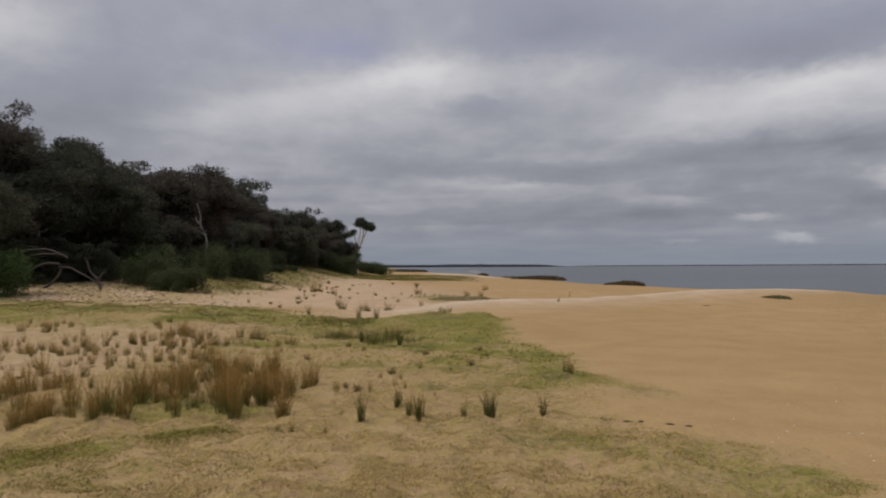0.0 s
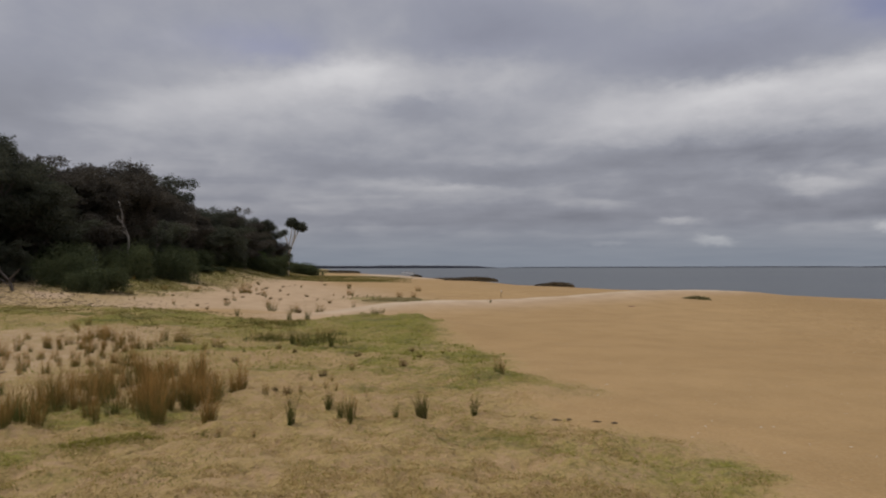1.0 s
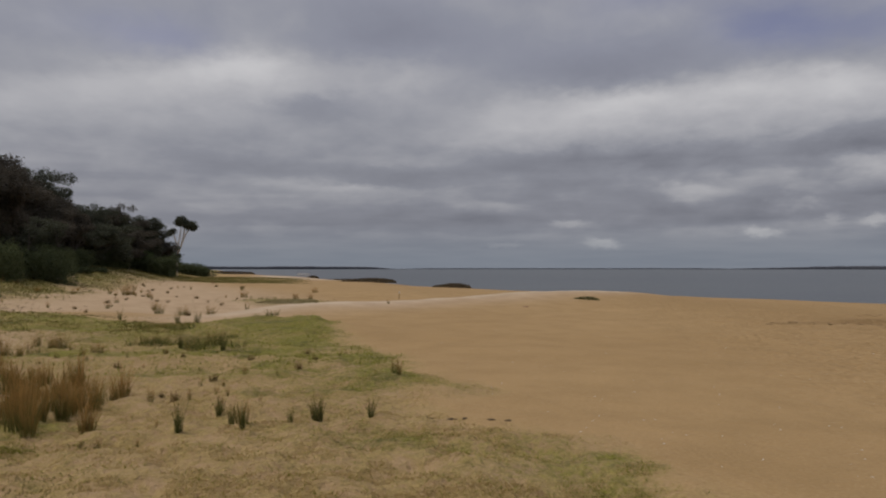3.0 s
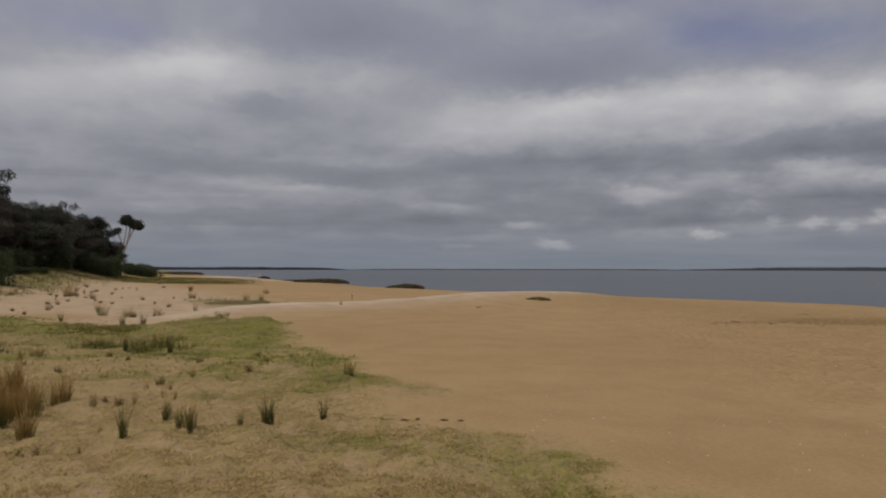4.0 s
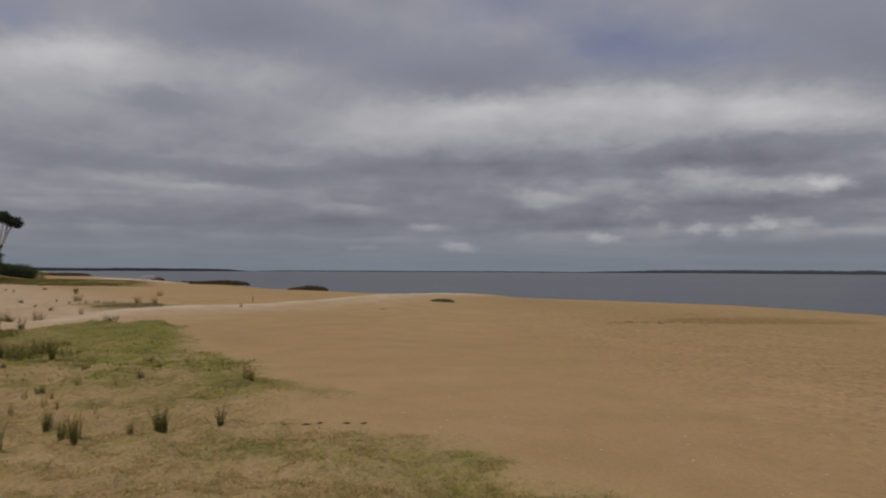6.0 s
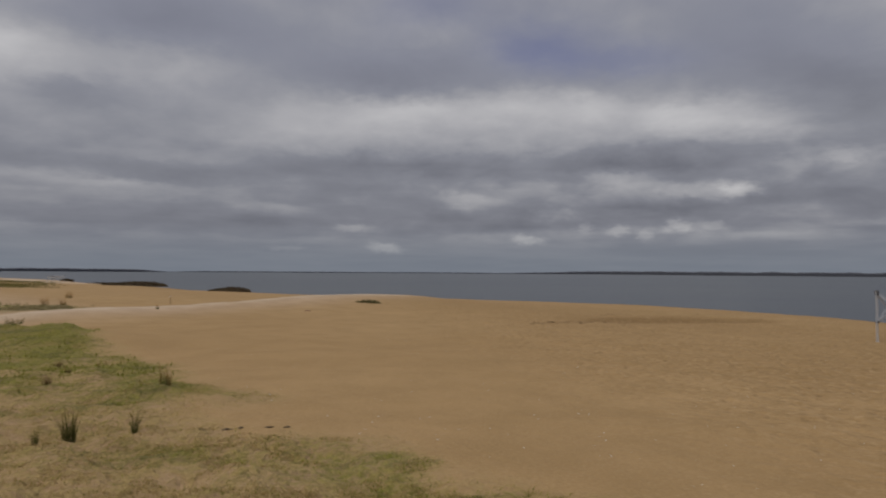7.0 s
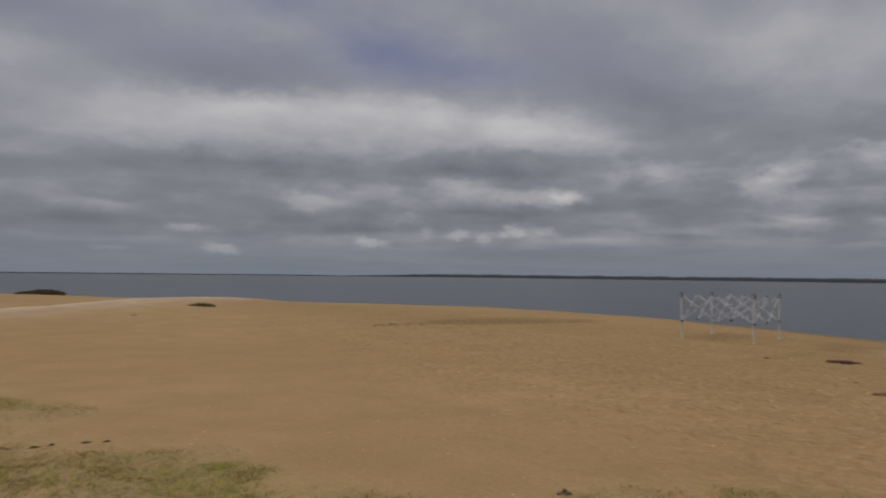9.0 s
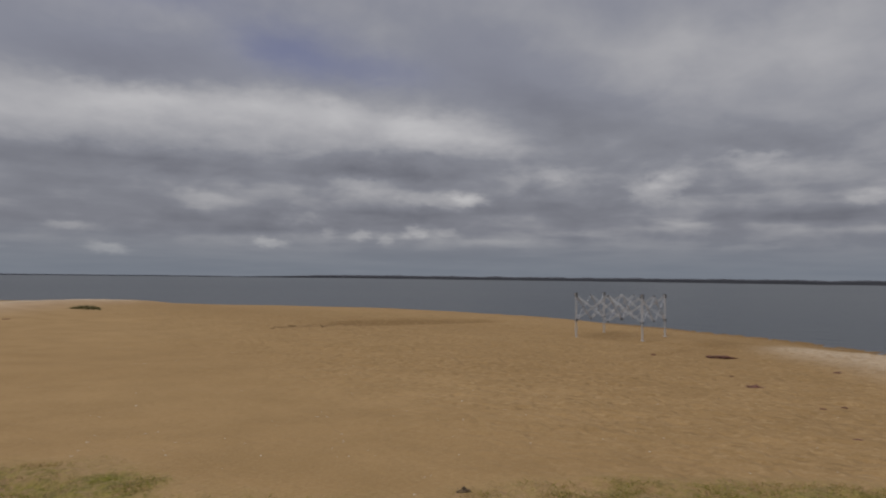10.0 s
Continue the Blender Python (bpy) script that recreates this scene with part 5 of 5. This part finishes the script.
def build_weed(x, y, turn, long, deep, tall, seed, label):
    """A clump of washed-up weed: tangled strands that rise from a low matted heap."""
    lot = np.random.default_rng(seed)
    ring, n = [], 18
    for share, lift in ((1.0, -0.004), (0.7, 0.35 * tall), (0.3, 0.6 * tall)):
        for k in range(n):
            a = 2 * math.pi * k / n
            r = share * (0.8 + 0.3 * lot.random())
            ring.append((0.42 * long * r * math.cos(a), 0.5 * deep * r * math.sin(a), lift * (0.7 + 0.5 * lot.random())))
    faces = [(q * n + k, q * n + (k + 1) % n, (q + 1) * n + (k + 1) % n, (q + 1) * n + k) for q in range(2) for k in range(n)]
    faces += [tuple(range(2 * n, 3 * n)), tuple(range(n))[::-1]]
    pieces = [(ring, faces)]
    for _ in range(int(12 + 45 * long)):
        px, py = np.clip(lot.normal() * 0.2, -0.32, 0.32) * long, np.clip(lot.normal() * 0.2, -0.35, 0.35) * deep
        path = limb_path(lot, (px, py, 0.005), (lot.normal(), lot.normal() * 0.5, 0.12), lot.uniform(0.12, 0.4) * (0.04 + long), 0.45, 5)
        path = [Vector((q.x, q.y, max(0.004, min(q.z, tall * math.exp(-(q.x / long * 2.4) ** 2))))) for q in path]
        pieces.append(tube(path, [k * min(1.0, 0.35 + long) for k in (0.009, 0.014, 0.014, 0.011, 0.007, 0.003)], 4))
    v, f = joined(pieces)
    ob = new("weed_clump", poly_mesh("weed_clump", v, f, MAT_LITTER if "twigs" in label else MAT_WEED, True))
    ob.matrix_basis = pose(x, y, lie(x, y), 0, 0, turn)
    return tagged(ob, label, "seaweed", "washed-up weed")


build_weed(18.4, 4.75, -75, 0.80, 0.16, 0.06, 1, "long dark heap of washed-up weed on sand")
build_weed(13.65, 2.88, -78, 0.36, 0.12, 0.07, 2, "dark clump of washed-up weed on sand")
build_weed(17.6, 6.2, -70, 0.16, 0.08, 0.04, 3, "small dark clump of washed-up weed on sand")
build_weed(17.2, 1.95, -60, 0.25, 0.06, 0.02, 4, "scrap of dark weed on the pale bank")
build_weed(11.9, 1.55, -85, 0.13, 0.03, 0.015, 5, "scrap of dark weed on trodden sand")
build_weed(12.3, 1.30, -85, 0.10, 0.03, 0.015, 6, "scrap of dark weed on trodden sand")
build_weed(9.1, 0.82, -85, 0.12, 0.03, 0.012, 7, "scrap of dark weed on trodden sand")
build_weed(14.9, 3.6, -80, 0.09, 0.03, 0.015, 8, "scrap of dark weed on trodden sand")
build_weed(1.62, 7.1, 10, 0.14, 0.04, 0.03, 9, "dry dark twigs at the turf's edge")
build_weed(2.0, 6.95, -10, 0.06, 0.02, 0.015, 10, "dry dark twigs at the turf's edge")
build_weed(2.25, 6.85, -15, 0.08, 0.02, 0.012, 11, "dry dark twigs at the turf's edge")
build_weed(1.86, 7.0, 5, 0.10, 0.03, 0.015, 16, "dry dark twigs at the turf's edge")
build_weed(2.42, 6.78, -12, 0.07, 0.02, 0.012, 17, "dry dark twigs at the turf's edge")
build_weed(-5.75, 9.3, 20, 0.18, 0.06, 0.04, 12, "dark dry twigs in pale sand")
build_weed(-5.4, 10.6, -10, 0.2, 0.04, 0.02, 13, "dark dry twigs in pale sand")
build_weed(4.33, 2.95, -40, 0.16, 0.06, 0.03, 15, "dry dark twigs at the turf's edge")
build_weed(10.6, 27.6, 0, 0.35, 0.10, 0.02, 14, "scrap of dark weed on open sand")


def build_drift_line(name, label, ax, ay, bx, by, wave, count, seed):
    """A thin curved line of drift left by high water."""
    lot = np.random.default_rng(seed)
    pieces = []
    for _ in range(count):
        t = lot.random() ** 0.8
        x = ax + (bx - ax) * t + lot.normal() * 0.25
        y = ay + (by - ay) * t + wave * math.sin(t * math.pi) + lot.normal() * 0.22
        z = lie(x, y)
        a = lot.random() * math.pi
        l = lot.uniform(0.05, 0.16)
        pieces.append(tube([(x, y, z + 0.004), (x + l * math.cos(a), y + l * math.sin(a), z + 0.012)], [0.009, 0.005], 4))
    v, f = joined(pieces)
    return tagged(new(name, poly_mesh(name, v, f, MAT_DRIFT)), label, "driftwood", kind="stuff")


build_drift_line("drift_line", "thin curved line of dark drift on sand", 15.5, 18.9, 19.0, 17.6, 0.6, 110, 71)


def build_litter():
    lot = np.random.default_rng(74)
    pieces = []
    for _ in range(2800):
        y = lot.uniform(29, 47)
        x = -0.50 * y + lot.normal() * 2.4 + lot.uniform(-3.5, 3.0)
        z, a, l = lie(x, y), lot.random() * math.pi, lot.uniform(0.04, 0.18)
        pieces.append(tube([(x, y, z + 0.006), (x + l * math.cos(a), y + l * math.sin(a), z + 0.02)], [0.011, 0.006], 4))
    v, f = joined(pieces)
    return tagged(new("leaf_litter", poly_mesh("leaf_litter", v, f, MAT_LITTER)), "dark leaf litter and twigs on sand below the wood", "litter", kind="stuff")


build_litter()
build_drift_line("drift_line", "thin line of dark drift on sand", 20.2, 20.4, 23.0, 21.2, 0.3, 30, 72)


def build_shells():
    lot = np.random.default_rng(81)
    pieces = []
    for _ in range(260):
        a, r = radians(lot.uniform(14, 88)), 4.6 * (20 / 4.6) ** lot.random()
        x, y = r * math.sin(a), r * math.cos(a)
        if float(ring_distance(np.float64(x), np.float64(y), TURF)) > -0.3:
            continue
        s, z, w = lot.uniform(0.005, 0.012), lie(x, y), lot.random() * 6.28
        ring = [(x + s * math.cos(w + q * 1.05) * (1 + 0.3 * lot.random()), y + s * 0.7 * math.sin(w + q * 1.05), z + 0.002) for q in range(6)]
        pieces.append((ring + [(x, y, z + s * 0.55)], [(q, (q + 1) % 6, 6) for q in range(6)]))
    v, f = joined(pieces)
    return tagged(new("shells", poly_mesh("shells", v, f, MAT_SHELL)), "scattered pale shell fragments on sand", "shells", kind="stuff")


build_shells()

stake = empty("stake", (7.9, 42.8, lie(7.9, 42.8)), 0)
part("post", poly_mesh("post", *tube([(0, 0, -0.1), (0.01, 0, 0.42)], [0.022, 0.018], 7), MAT_DRIFT), stake)
part("cap", poly_mesh("cap", *tube([(0.01, 0, 0.42), (0.01, 0, 0.50)], [0.035, 0.03], 8), MAT_STEEL), stake, "white cap")
tagged(stake, "short thin stake with white top in sand", "stake")


# ------------------------------------------------------------------ the frame of a pop-up gazebo, half opened
def build_gazebo(x, y, turn, side_x, side_y, tall, label, bars=0.0075, name="gazebo_frame"):
    ob = empty(name, (x, y, lie(x, y)), turn)
    corners = [(-side_x / 2, -side_y / 2), (side_x / 2, -side_y / 2), (side_x / 2, side_y / 2), (-side_x / 2, side_y / 2)]
    feet = []
    for cx, cy in corners:
        world_at = ob.matrix_basis @ Vector((cx, cy, 0))
        foot = lie(world_at.x, world_at.y) - ob.matrix_basis.translation.z
        feet.append(foot)
        pair = [tube([(cx + dx, cy, foot - 0.02), (cx + dx, cy, foot + tall)], [0.014, 0.014], 6) for dx in (-0.052, 0.052)]
        leg = part("leg", poly_mesh("leg", *joined(pair), MAT_STEEL), ob)
        part("foot_plate", poly_mesh("foot_plate", *tube([(cx, cy, foot - 0.01), (cx, cy, foot + 0.012)], [0.07, 0.065], 8), MAT_STEEL), leg)
        part("top_bracket", poly_mesh("top_bracket", *tube([(cx, cy, foot + tall - 0.13), (cx, cy, foot + tall + 0.02)], [0.062, 0.058], 8), MAT_GREY), leg, "grey plastic bracket")
        part("slider", poly_mesh("slider", *tube([(cx, cy, foot + 0.56), (cx, cy, foot + 0.63)], [0.06, 0.06], 8), MAT_GREY), leg, "grey plastic slider")
    for i in range(4):
        (ax, ay), (bx, by) = corners[i], corners[(i + 1) % 4]
        za, zb = feet[i], feet[(i + 1) % 4]
        hi, lo = tall - 0.06, 0.60
        side = Vector((by - ay, ax - bx, 0)).normalized()

        def spot(u, z):
            return Vector((ax + (bx - ax) * u, ay + (by - ay) * u, za + (zb - za) * u + z))

        for u0, u1 in ((0.0, 0.5), (0.5, 1.0)):
            for z0, z1, off in ((hi, lo, -0.014), (lo, hi, 0.014)):
                drop = Vector((0, 0, 0.024))
                bar = [tube([spot(u0, z0) + side * off + drop * d, spot(u1, z1) + side * off + drop * d], [bars, bars], 5) for d in (-1, 1)]
                part("scissor_bar", poly_mesh("scissor_bar", *joined(bar), MAT_STEEL), ob)
            mid = spot((u0 + u1) / 2, (hi + lo) / 2)
            part("pivot", poly_mesh("pivot", *tube([mid - side * 0.035, mid + side * 0.035], [0.02, 0.02], 7), MAT_GREY), ob, "grey pivot")
        for z in (hi, lo):
            mid = spot(0.5, z)
            part("joint", poly_mesh("joint", *tube([mid - Vector((0, 0, 0.03)), mid + Vector((0, 0, 0.03))], [0.03, 0.03], 7), MAT_GREY), ob, "grey plastic joint")
    # the struts that run in from the middle of each side to the hub
    for i in range(4):
        (ax, ay), (bx, by) = corners[i], corners[(i + 1) % 4]
        base = (feet[i] + feet[(i + 1) % 4]) / 2
        out = Vector(((ax + bx) / 2, (ay + by) / 2, base))
        inner = Vector((0, 0, sum(feet) / 4))
        for z0, z1 in ((tall - 0.06, 0.64), (0.60, tall - 0.03)):
            bar = [tube([out + Vector((0, 0, z0 + d)), inner + Vector((0, 0, z1 + d))], [bars, bars], 5) for d in (-0.022, 0.022)]
            part("roof_strut", poly_mesh("roof_strut", *joined(bar), MAT_STEEL), ob)
    part("hub", poly_mesh("hub", *tube([(0, 0, sum(feet) / 4 + 0.58), (0, 0, sum(feet) / 4 + 0.68)], [0.05, 0.05], 8), MAT_GREY), ob, "grey plastic hub")
    return tagged(ob, label, "gazebo frame", "gazebo frames")


build_gazebo(23.46, 9.40, 4.5, 2.92, 2.29, 1.52, "white half-opened pop-up gazebo frame without cover on sand")
build_gazebo(5.9, 128.0, 20, 1.8, 1.8, 1.15, "white pop-up gazebo frame far along the beach", 0.023)
